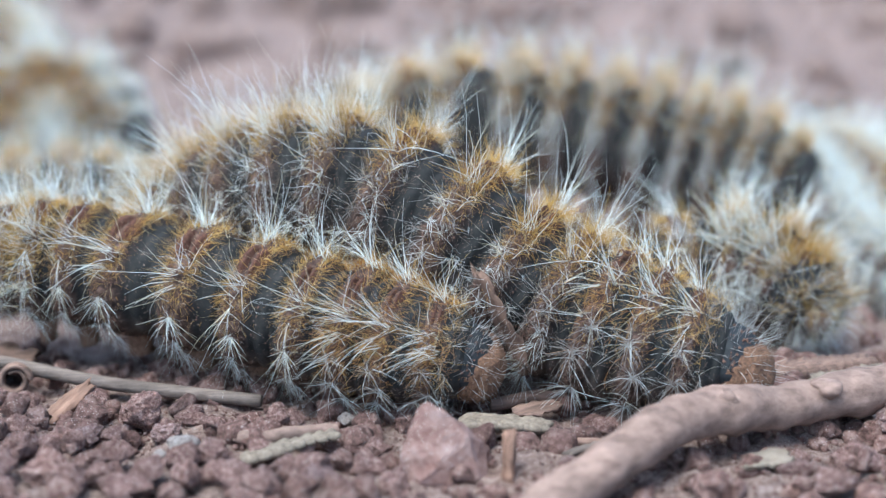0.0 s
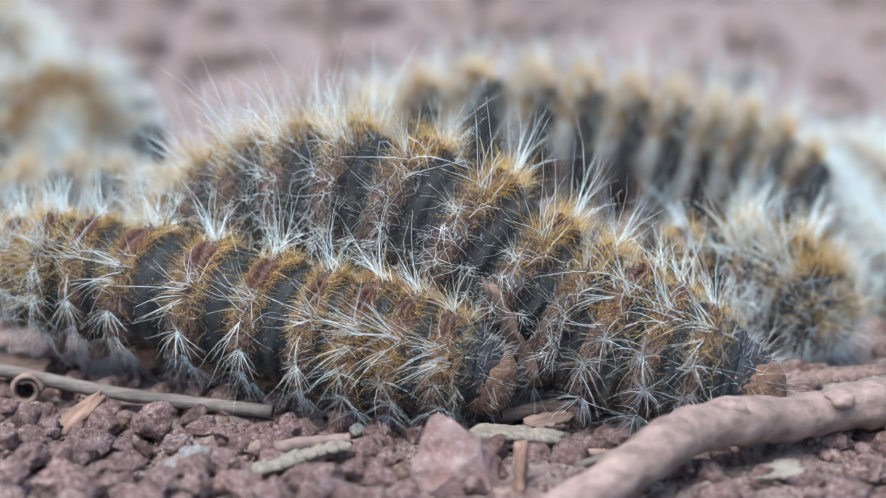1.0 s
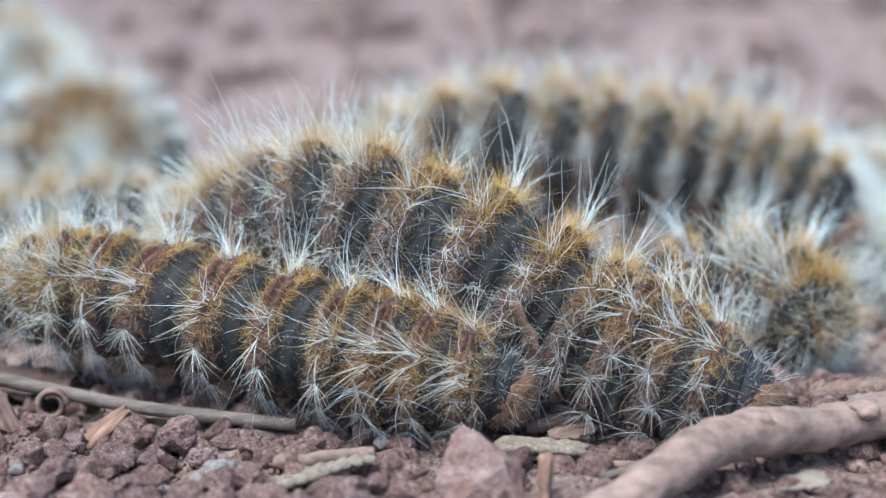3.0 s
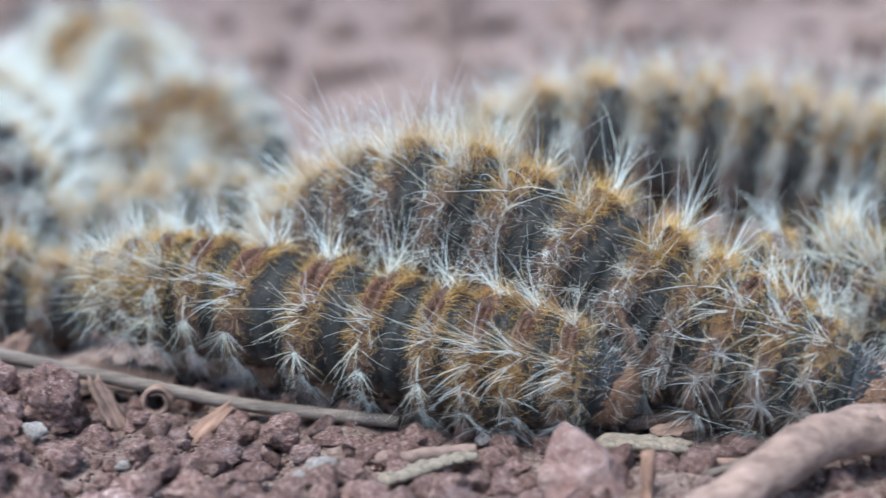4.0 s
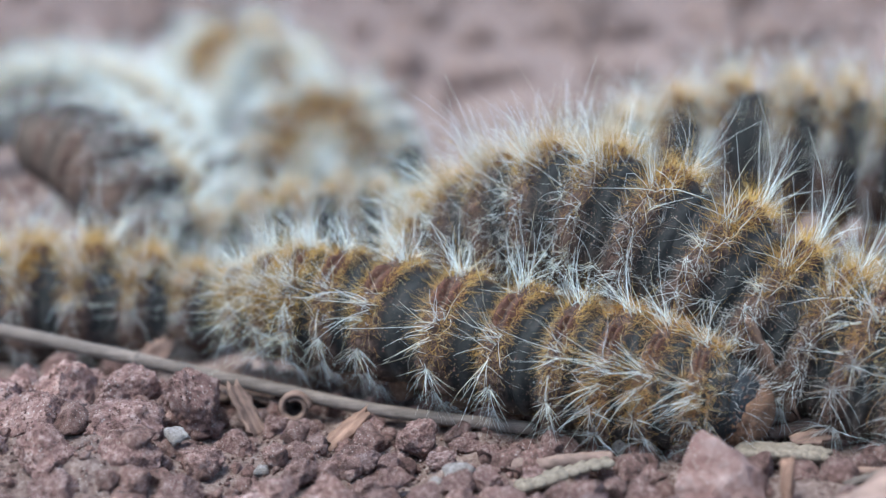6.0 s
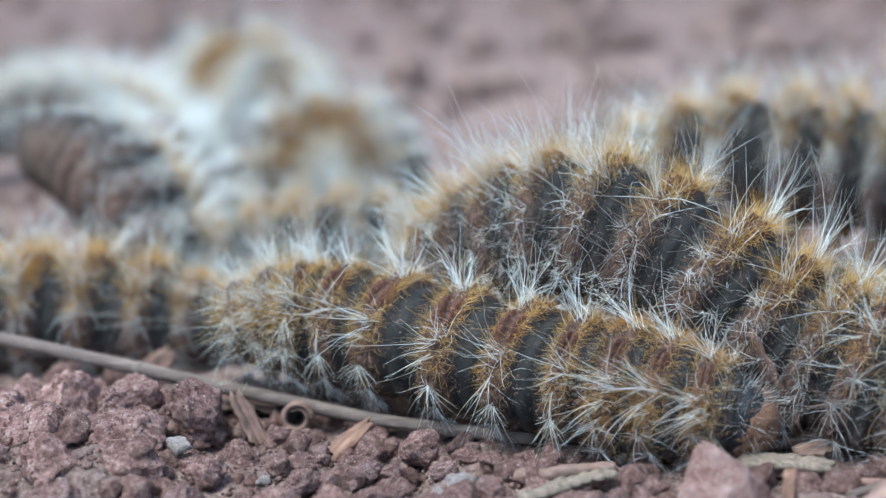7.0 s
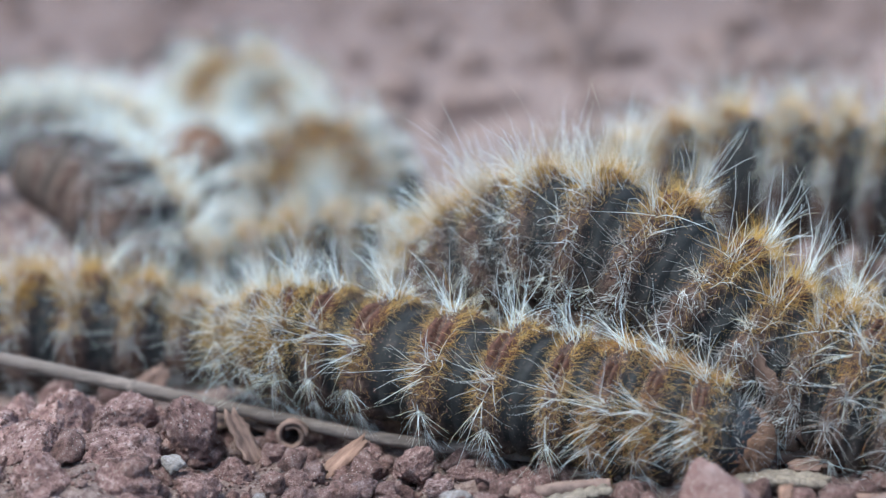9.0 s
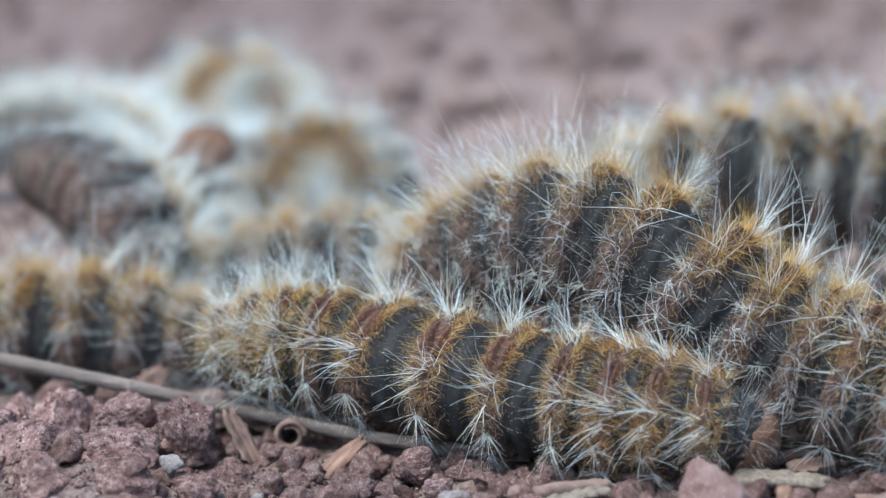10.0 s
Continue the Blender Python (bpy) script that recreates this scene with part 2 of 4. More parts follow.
# ---- ground ----
def ground_h(x, y):
    """Height of the soil in millimetres."""
    u = min(max((y - 65.0) / 14.0, 0), 1)
    dip = -1.1 * u * u * (3 - 2 * u)
    far = min(max((y - 120) / 150, 0), 1)
    near = 0.42 * noise.fractal(Vector((x * 0.22, y * 0.22, 3.0)), 0.9, 2.0, 3)
    fine = 0.22 * noise.fractal(Vector((x * 0.9, y * 0.9, 7.0)), 0.75, 2.1, 4)
    mound = 1.5 * math.exp(-((x + 24.0) / 5.0) ** 4 - ((y - 57.0) / 4.6) ** 4)
    roll = far * 5.0 * noise.fractal(Vector((x * 0.03, y * 0.03, 1.0)), 0.9, 2.0, 4)
    return dip + near + fine + mound + roll - 0.15


def build_ground():
    def spread(a, b, step, reach):
        mid = list(np.arange(a, b, step))
        out, s, v = [], step, a
        while v > -reach:
            s *= 1.22
            v -= s
            out.append(v)
        hi, s, v = [], step, mid[-1]
        while v < reach:
            s *= 1.22
            v += s
            hi.append(v)
        return np.array(out[::-1] + mid + hi)
    xs, ys = spread(-42, 27, 0.36, 20000), spread(46, 92, 0.36, 20000)
    verts = [(x, y, ground_h(x, y) if abs(x) < 900 and abs(y) < 900 else -1.1) for y in ys for x in xs]
    w = len(xs)
    faces = [(j * w + i, j * w + i + 1, (j + 1) * w + i + 1, (j + 1) * w + i) for j in range(len(ys) - 1) for i in range(w - 1)]
    ob = thing("ground", mesh_of("ground", verts, faces, SOIL), Matrix(), "bare reddish-brown crumbly soil, dry and uneven", "soil", kind="structure")
    return ob


build_ground()


# ---- caterpillars ----
SEG_R, SEG_L = 2.7, 2.4


def unit(v):
    return v / np.linalg.norm(v, axis=-1, keepdims=True)


def strands(roots, dirs, lengths, bends, r0, rings=5, tip=0.25):
    """Thin tapering hairs as three-sided tubes."""
    n = len(roots)
    s = np.linspace(0, 1, rings)
    L = np.asarray(lengths)[:, None, None]
    wob = np.roll(bends, 1, axis=0) * 0.7
    pts = roots[:, None, :] + L * (dirs[:, None, :] * s[None, :, None] + bends[:, None, :] * (s ** 2)[None, :, None] + wob[:, None, :] * (s ** 2 * (s - 0.8))[None, :, None] * 2)
    side = unit(np.cross(dirs, np.where(np.abs(dirs[:, 2:3]) < 0.8, [[0, 0, 1.0]], [[1.0, 0, 0]])))
    other = np.cross(dirs, side)
    rad = np.asarray(r0) * np.ones(n)
    ring = []
    for k in range(3):
        a = 2 * np.pi * k / 3
        off = side * np.cos(a) + other * np.sin(a)
        ring.append(pts + off[:, None, :] * (rad[:, None] * (1 - (1 - tip) * s)[None, :])[:, :, None])
    v = np.stack(ring, 2).reshape(-1, 3)
    base = (np.arange(n) * rings * 3)[:, None, None]
    i = np.arange(rings - 1)[None, :, None] * 3
    k = np.arange(3)[None, None, :]
    a, b = base + i + k, base + i + (k + 1) % 3
    f = np.stack([a, b, b + 3, a + 3], -1).reshape(-1, 4)
    return v, f


def ring_radius(x):
    return SEG_R * (0.80 + 0.20 * np.exp(-((x + 0.25) / 0.72) ** 4) + 0.115 * np.exp(-((x - 0.92) / 0.30) ** 4)
                    + 0.03 * np.exp(-((x - 0.45) / 0.12) ** 2))


def surface(x, th):
    """A point on the segment's skin; th is measured from the top."""
    r = ring_radius(x)
    z = np.cos(th) * r
    z = np.where(z < 0, z * 0.90, z)
    return np.stack([x + 0 * th, np.sin(th) * r, z], -1)


WARTS = [(0.62, 0.20, 0.42), (1.16, 0.24, 0.40), (1.78, 0.22, 0.36)]


def skin_mesh(seed):
    xs, ns = np.concatenate([[-2.15, -2.1, -1.95], np.linspace(-1.7, 1.7, 32), [1.95, 2.1, 2.15]]), 52
    th = np.linspace(0, 2 * np.pi, ns, endpoint=False)
    verts = []
    for x in xs:
        for t in th:
            p = surface(np.float64(x), np.float64(t))
            over = max(0.0, abs(x) - 1.55) / 0.6
            p = p * (1, *(2 * (math.sqrt(max(0.0, 1 - over * over)),)))
            n = np.array([0, math.sin(t), math.cos(t)])
            g = 0.0
            for ang, amp, wide in WARTS:
                for sg in (1, -1):
                    d = (math.atan2(math.sin(t - sg * ang), math.cos(t - sg * ang)) * SEG_R) ** 2 + (x + 0.25) ** 2
                    g += amp * math.exp(-d / wide ** 2)
            q = Vector((x * 1.5 + seed * 5, p[1], p[2]))
            g += 0.10 * noise.fractal(q * 0.9, 0.9, 2.0, 3) + 0.035 * noise.fractal(Vector((x * 5, p[1] * 1.4, p[2] * 1.4 + seed)), 0.9, 2.0, 3)
            verts.append(p + n * g * (1 - over))
    k = len(xs)
    faces = [[i * ns + j, i * ns + (j + 1) % ns, (i + 1) * ns + (j + 1) % ns, (i + 1) * ns + j] for i in range(k - 1) for j in range(ns)]
    return mesh_of("segment", verts, faces, SKIN)


def pad_mesh(seed, w=0.56, h=0.30):
    """The split rust-brown pad across the back: two granular lips round a slit."""
    v, f = ico(4)
    out = []
    for q in v:
        x, y, z = q
        s = Vector(q) * 2.6 + Vector((seed * 2.2, 0, 0))
        slit = math.exp(-((x + 0.10 * math.sin(y * 3 + seed)) / 0.15) ** 2) * max(0, 1 - abs(y) ** 4)
        lip = math.exp(-((abs(x) - 0.45) / 0.22) ** 2) * max(0, 1 - abs(y) ** 3)
        k = 1 + 0.10 * noise.fractal(s, 0.8, 2.0, 3) + 0.12 * noise.fractal(s * 5, 0.7, 2.0, 3)
        a = y * 0.98 * k / SEG_R
        r = SEG_R - 0.12 + h * z * k + (0.16 * lip - 0.46 * slit) * (z > 0)
        out.append((x * w * k - 0.25, math.sin(a) * r, math.cos(a) * r))
    return mesh_of("dorsal_pad", out, f, PAD)


def granule_mesh(seed, n=700):
    rng = np.random.default_rng(seed)
    octa = np.array([[1, 0, 0], [-1, 0, 0], [0, 1, 0], [0, -1, 0], [0, 0, 1], [0, 0, -1.0]])
    fo = np.array([[0, 2, 4], [2, 1, 4], [1, 3, 4], [3, 0, 4], [2, 0, 5], [1, 2, 5], [3, 1, 5], [0, 3, 5]])
    vs, fs = [], []
    for i in range(n):
        if rng.random() < 0.5:
            ang = [0.0, 0.62, 1.16, 1.78][rng.integers(4)] * rng.choice([-1, 1])
            x, t = -0.25 + rng.normal() * 0.42, ang + rng.normal() * 0.22
        else:
            x, t = -0.25 + rng.normal() * 0.34, rng.uniform(-2.3, 2.3)
        c = surface(np.float64(x), np.float64(t)) + np.array([0, math.sin(t), math.cos(t)]) * (rng.uniform(0.0, 0.16) + (0.12 if abs(t) < 0.35 else 0.10))
        vs.append(c + octa * rng.uniform(0.018, 0.052) * rng.uniform(0.7, 1.3, size=(1, 3)))
        fs.append(fo + 6 * i)
    return mesh_of("granules", np.concatenate(vs), np.concatenate(fs), GRAIN, False)


def tuft(rng, n, x0, th0, spread_x, spread_t, lean, fan, length, sag, r, curl=0.17):
    """Hairs from a wart at angle th0; lean: (forward, round, out); fan: scatter."""
    x = x0 + rng.normal(size=n) * spread_x
    t = th0 + rng.normal(size=n) * spread_t
    roots = surface(x, t)
    out = np.stack([0 * t, np.sin(t), np.cos(t)], -1)
    rnd = np.stack([0 * t, np.cos(t), -np.sin(t)], -1) * np.sign(th0 if th0 else 1.0)
    d = out * lean[2] + rnd * lean[1] + np.array([1.0, 0, 0]) * lean[0]
    d = unit(d + rng.normal(size=(n, 3)) * fan)
    L = rng.uniform(length[0], length[1], n)
    b = rng.normal(size=(n, 3)) * curl + np.array([0, 0, -sag])
    return strands(roots + out * 0.12, d, L, b, r * rng.uniform(0.75, 1.25, n), 3 if length[1] < 0.6 else 4 if length[1] < 1.3 else 5)


def joined(sets):
    vs, fs, k = [], [], 0
    for v, f in sets:
        vs.append(v)
        fs.append(f + k)
        k += len(v)
    return np.concatenate(vs), np.concatenate(fs)


def star(rng, n, x0, th0, length, r, rise=(0.25, 0.9), sag=0.22, curl=0.2, arc=(0, 360), ragged=0.3):
    """Hairs that spread from one wart over an arc; 90 degrees is down the flank, 180 backwards."""
    a = np.radians(np.linspace(*arc, n, endpoint=False)) + rng.normal(size=n) * ragged
    x = x0 + rng.normal(size=n) * 0.05
    t = th0 + rng.normal(size=n) * 0.025
    out = np.stack([0 * t, np.sin(t), np.cos(t)], -1)
    rnd = np.stack([0 * t, np.cos(t), -np.sin(t)], -1) * np.sign(th0)
    d = unit(out * rng.uniform(*rise, n)[:, None] + rnd * np.sin(a)[:, None] + np.array([1.0, 0, 0]) * np.cos(a)[:, None])
    b = rng.normal(size=(n, 3)) * curl + np.array([0, 0, -sag])
    return strands(surface(x, t) + out * 0.15, d, rng.uniform(length[0], length[1], n), b, r * rng.uniform(0.75, 1.25, n))


def bag_meshes(w, p, g, z, rust):
    bags = {"white_bristles": (w, WHITE), "grey_fringe": (p, PALE), "golden_brush": (g, GOLD), "brown_fuzz": (z, FUZZ), "rust_brush": (rust, RUST)}
    return {name: mesh_of(name, *joined(bag), mat) for name, (bag, mat) in bags.items() if bag}


def near_hair(seed, style):
    """Hair of one segment of a near caterpillar: fans beside the pad, tufts below it, stars and skirts on the flank."""
    rng = np.random.default_rng(seed)
    wisp, tail, dusk = style == "wisp", style == "tail", style.startswith("dusk")
    front = dusk or style in ("thorax", "collar")
    curly = wisp or style == "curly"
    w, g, p, z, rust = [], [], [], [], []
    for sg in (1, -1):
        # white fan beside the back pad, with finer hair between
        comb = -0.55 if front else -0.15
        w.append(tuft(rng, rng.integers(9, 14) if front else rng.integers(14, 20) if sg > 0 else rng.integers(7, 12), -0.2 + rng.normal() * 0.10, sg * 0.50, 0.12, 0.06, (comb + rng.normal() * 0.2, 0.05, 1.0), 0.42 if front else 0.30, (1.2, 3.5 if curly else 3.3), 0.03, 0.0148, 0.24))
        w.append(tuft(rng, 6 if front else 14, -0.2, sg * 0.46, 0.28, 0.10, (comb * 0.6, 0.0, 1.0), 0.36, (0.8, 2.1), 0.0, 0.0095, 0.24))
        w.append(tuft(rng, 4 if front else 9, -0.2, sg * 0.90, 0.34, 0.16, (comb * 0.6, -0.25, 1.0), 0.42, (0.8, 2.0), 0.05, 0.0085, 0.26))
        # one tuft of long hair just below the pad
        if not curly:
            n, turn = rng.integers(4, 8), rng.choice([85, 100, 150]) + (40 if front else 0)
            w.append(star(rng, n, -0.25 + rng.normal() * 0.06, sg * (0.76 + rng.normal() * 0.04), (1.1, 2.2), 0.0128, (0.35, 0.75), 0.22, 0.18, (turn - 22, turn + 22), 0.12))
        # golden hair to both sides of the pad and thinly down the ring
        for dx in (1, -1):
            if curly:
                g.append(tuft(rng, 160 if wisp else 125, -0.25 + dx * 0.28, sg * 0.36, 0.22 if wisp else 0.14, 0.20, (dx * 0.40, 0.30, 0.75), 0.40, (0.45, 1.4 if wisp else 1.15), 0.03, 0.0072, 0.28))
            else:
                g.append(tuft(rng, 36 if front else 130, -0.25 + dx * 0.40, sg * 0.34, 0.11, 0.27, (dx * 0.75, 0.30, 0.50), 0.42, (0.22, 0.66), 0.12, 0.0058, 0.42))
        g.append(tuft(rng, 80, -0.25, sg * 0.76, 0.28, 0.14, (-0.1, 0.60, 0.55), 0.50, (0.22, 0.65), 0.16, 0.0058, 0.42))
        g.append(tuft(rng, 50, -0.25, sg * 1.08, 0.34, 0.20, (0.0, 0.50, 0.60), 0.60, (0.15, 0.45), 0.10, 0.0055, 0.42))
        g.append(tuft(rng, 16, -0.25, sg * 0.45, 0.34, 0.14, (0.0, 0.1, 1.0), 0.34, (0.8, 1.9), 0.0, 0.0078, 0.24))
        if curly:
            # curled wisps on the warts of a brown, granular flank
            for th in (0.80, 1.08, 1.36, 1.66, 1.96):
                for _ in range(5):
                    bag = (w, w, p, p, z)[rng.integers(5)]
                    bag.append(tuft(rng, 11, -0.25 + rng.normal() * (0.80 if wisp else 0.58), sg * (th + rng.normal() * 0.10), 0.05, 0.04, (rng.normal() * 0.35, rng.uniform(-0.3, 0.4), 0.75), 0.50, (0.35, 1.05), 0.06, 0.0096, 0.45))
            p.append(star(rng, 34, -0.25, sg * 2.25, (0.7, 1.7), 0.0088, (0.5, 1.1), 0.15, 0.25, (10, 170), 0.3))
            z.append(star(rng, 40, -0.25, sg * 2.5, (0.7, 1.6), 0.0095, (0.6, 1.2), 0.1, 0.25, (0, 180), 0.3))
            z.append(tuft(rng, 480 if wisp else 420, -0.25, sg * 1.25, 0.75 if wisp else 0.58, 0.48, (0.0, 0.3, 0.8), 0.70, (0.12, 0.42), 0.05, 0.0066, 0.45))
        elif front:
            rust.append(tuft(rng, 90 if dusk else 360, -0.2, sg * 0.78, 0.55, 0.36, (-0.55, 0.35, 0.40), 0.55, (0.25, 0.75), 0.10, 0.0066, 0.40))
            for th, n in ((1.18, 22), (1.62, 26), (2.02, 24)):
                x = -0.25 + rng.normal() * 0.14
                p.append(star(rng, n + (10 if dusk else 0), x, sg * (th + rng.normal() * 0.05), (0.55, 1.3 if th < 1.5 else 1.6), 0.0090))
                w.append(star(rng, 4, x, sg * th, (0.7, 1.5), 0.0100))
            for _ in range(1 if dusk else 2):
                w.append(tuft(rng, 4, rng.normal() * 0.25, sg * rng.uniform(0.45, 1.15), 0.06, 0.05, (-0.9, 0.45, 0.60), 0.30, (0.9, 2.0), 0.18, 0.0120, 0.24))
            z.append(tuft(rng, 150, -0.25, sg * 1.5, 0.34, 0.40, (0.0, 0.3, 0.8), 0.70, (0.12, 0.40), 0.05, 0.0066, 0.40))
        else:
            # drooping skirts on the two flank warts, grey fringe beneath
            w.append(star(rng, 11 if tail else 20, -0.25 + rng.normal() * 0.06, sg * 1.24, (0.7, 1.9 if tail else 1.5), 0.0098, (0.25, 0.7), 0.20, 0.2, (25, 165), 0.16))
            p.append(star(rng, 10, -0.25, sg * 1.24, (0.4, 0.9), 0.0082, sag=0.3))
            p.append(star(rng, 16 if tail else 34, -0.2, sg * 1.70, (0.55, 1.8 if tail else 1.35), 0.0086, (0.3, 0.9), 0.22, 0.2, (10, 175), 0.2))
            p.append(star(rng, 26, -0.1, sg * 2.10, (0.5, 1.2), 0.0086, (0.4, 1.0), 0.2, 0.2, (0, 180), 0.25))
            z.append(tuft(rng, 150, -0.25, sg * 1.20, 0.28, 0.36, (0.0, 0.4, 0.8), 0.70, (0.12, 0.38), 0.10, 0.0066, 0.42))
        if wisp or tail:
            # haze of fine upright hair along the back
            w.append(tuft(rng, 42, -0.25, sg * 0.45, 0.50, 0.18, (-0.1, 0.0, 1.0), 0.34, (1.2, 2.8), 0.0, 0.0098, 0.24))
        if tail:
            for th in (0.9, 1.35, 1.8):
                w.append(star(rng, 8, -0.3, sg * th, (0.8, 1.9), 0.0098, (0.2, 0.7), 0.15))
            for _ in range(4):
                w.append(tuft(rng, 6, -0.3 + rng.normal() * 0.2, sg * rng.uniform(0.5, 1.6), 0.05, 0.04, (-1.0, 0.2, 0.55), 0.36, (0.9, 2.3), 0.15, 0.0100, 0.26))
            g.append(tuft(rng, 240, -0.3, sg * 0.62, 0.40, 0.34, (-0.6, 0.3, 0.6), 0.45, (0.4, 1.2), 0.05, 0.0074, 0.28))
    if front or tail:
        # short segments: hair spreads as wide as elsewhere
        for bag in (w, g, p, z, rust):
            for v, _ in bag:
                v[:, 0] = (v[:, 0] + 0.25) * 1.5 - 0.25
    if style in ("collar", "dusk_collar"):
        # sparse hair that stands out round the head
        for _ in range(30):
            th, x = rng.uniform(-2.6, 2.6), rng.uniform(0.6, 1.3)
            (w if rng.random() < 0.4 else p).append(tuft(rng, 3, x, th, 0.05, 0.05, (0.35, 0.15, 0.85), 0.5, (0.6, 1.6), 0.12, 0.0098, 0.24))
            if abs(th) < 1.3:
                g.append(tuft(rng, 5, x, th, 0.1, 0.06, (0.3, 0.1, 0.8), 0.5, (0.4, 1.1), 0.05, 0.0078, 0.28))
            z.append(tuft(rng, 8, x, th, 0.1, 0.1, (0.4, 0.1, 0.7), 0.6, (0.2, 0.6), 0.05, 0.0075, 0.3))
    return bag_meshes(w, p, g, z, rust)


def soft_hair(seed, style):
    """Denser, thicker hair of one segment of a caterpillar farther off."""
    rng = np.random.default_rng(seed)
    far, back, furry, ridge = style == "far", style in ("back", "ridge"), style == "furry", style == "ridge"
    few = 0.2 if style == "white" else 0.6 if far else 1.0
    far = far or style == "white"
    thick = 1.7 if far else 1.3
    w, g, p, z = [], [], [], []
    for sg in (1, -1):
        # loose bunches of bristles beside the back pad
        for _ in range(6 if far else 4):
            lean = (rng.normal() * 0.42 - 0.10, rng.uniform(-0.25, 0.45), 1.0)
            w.append(tuft(rng, rng.integers(4, 9), -0.25 + rng.normal() * 0.28, sg * rng.uniform(0.40, 0.66), 0.12, 0.07, lean, 0.22, (1.0, 3.2), 0.02, 0.0125 * thick))
        # golden ridge
        g.append(tuft(rng, int(125 * few), -0.25, sg * 0.48, 0.30, 0.16, (0.0, 0.35, 0.80), 0.42, (0.4, 1.2), 0.04, 0.0105 * thick))
        g.append(tuft(rng, int((130 if far else 105) * few), -0.25, sg * 0.28, 0.60, 0.22, (0.0, 0.2, 0.9), 0.4, (0.5, 1.25), 0.0, 0.0105 * thick))
        g.append(tuft(rng, int(44 * few), -0.25, sg * 0.85, 0.22, 0.10, (0.0, 0.6, 0.6), 0.5, (0.3, 0.9), 0.1, 0.0088 * thick))
        # pale tufts down the ring, white on the flank wart
        w.append(tuft(rng, 12 if ridge else 34 if back else 46, -0.25, sg * (1.0 if back else 1.20), 0.20, 0.16, (-0.1, 0.50, 0.75), 0.5, (0.5, 1.4), 0.38, 0.0110 * thick, 0.24))
        p.append(tuft(rng, 24 if ridge else 80 if back else 110, -0.25, sg * (1.05 if back else 1.35), 0.32 if back else 0.34, 0.22 if back else 0.30, (-0.05, 0.35, 0.8), 0.55, (0.4, 1.1), 0.28, 0.0105 * thick))
        p.append(tuft(rng, 40, -0.2, sg * 1.95, 0.26, 0.16, (-0.05, 0.25, 0.9), 0.7, (0.5, 1.4), 0.25, 0.0105 * thick))
        if not far:
            z.append(tuft(rng, 120, -0.25, sg * 1.3, 0.26, 0.50, (-0.1, 0.4, 0.8), 0.65, (0.15, 0.5), 0.1, 0.0085))
        g.append(tuft(rng, int(24 * few), -0.25, sg * 0.45, 0.36, 0.14, (0.0, 0.1, 1.0), 0.30, (0.8, 1.9), 0.0, 0.0100 * thick))
        w.append(tuft(rng, 24 if ridge else 38 if back else 80 if style == "white" else 52 if far else 48, -0.25, sg * 0.62, 0.55, 0.22, (0.0, -0.1, 1.0), 0.36, (1.2, 3.0), 0.0, 0.0092 * thick))
    if far or furry:
        g.append(tuft(rng, 150 if furry else int(70 * few), -0.1, 0.01, 0.50, 0.34, (0.0, 0.0, 1.0), 0.35, (0.8, 2.1), 0.0, 0.0100 * thick))
    if furry:
        # hair all over the blunt front end
        for bag, n, lo, hi in ((p, 560, 0.4, 1.6), (z, 420, 0.2, 0.6), (w, 300, 0.7, 2.0), (g, 320, 0.6, 1.8)):
            ph, th = rng.uniform(0.0, 1.5, n), rng.uniform(-np.pi, np.pi, n) * (0.42 if bag is g else 1.0)
            d = np.stack([np.cos(ph), np.sin(ph) * np.sin(th), np.sin(ph) * np.cos(th)], -1)
            bag.append(strands(d * (0.62, 0.8 * SEG_R, 0.78 * SEG_R) + (1.53, 0, 0), unit(d + rng.normal(size=(n, 3)) * 0.5), rng.uniform(lo, hi, n),
                               rng.normal(size=(n, 3)) * 0.2, 0.0110))
    return bag_meshes(w, p, g, z, [])


def leg_mesh(r, l):
    v, f = tube([(0, 0, 0.3), (0, 0, -l * 0.4), (0.05, 0, -l * 0.8), (0.1, 0, -l)], [r, r * 0.95, r * 0.8, r * 0.9], 10, 0.12)
    return mesh_of("proleg", v, f, FOOT)


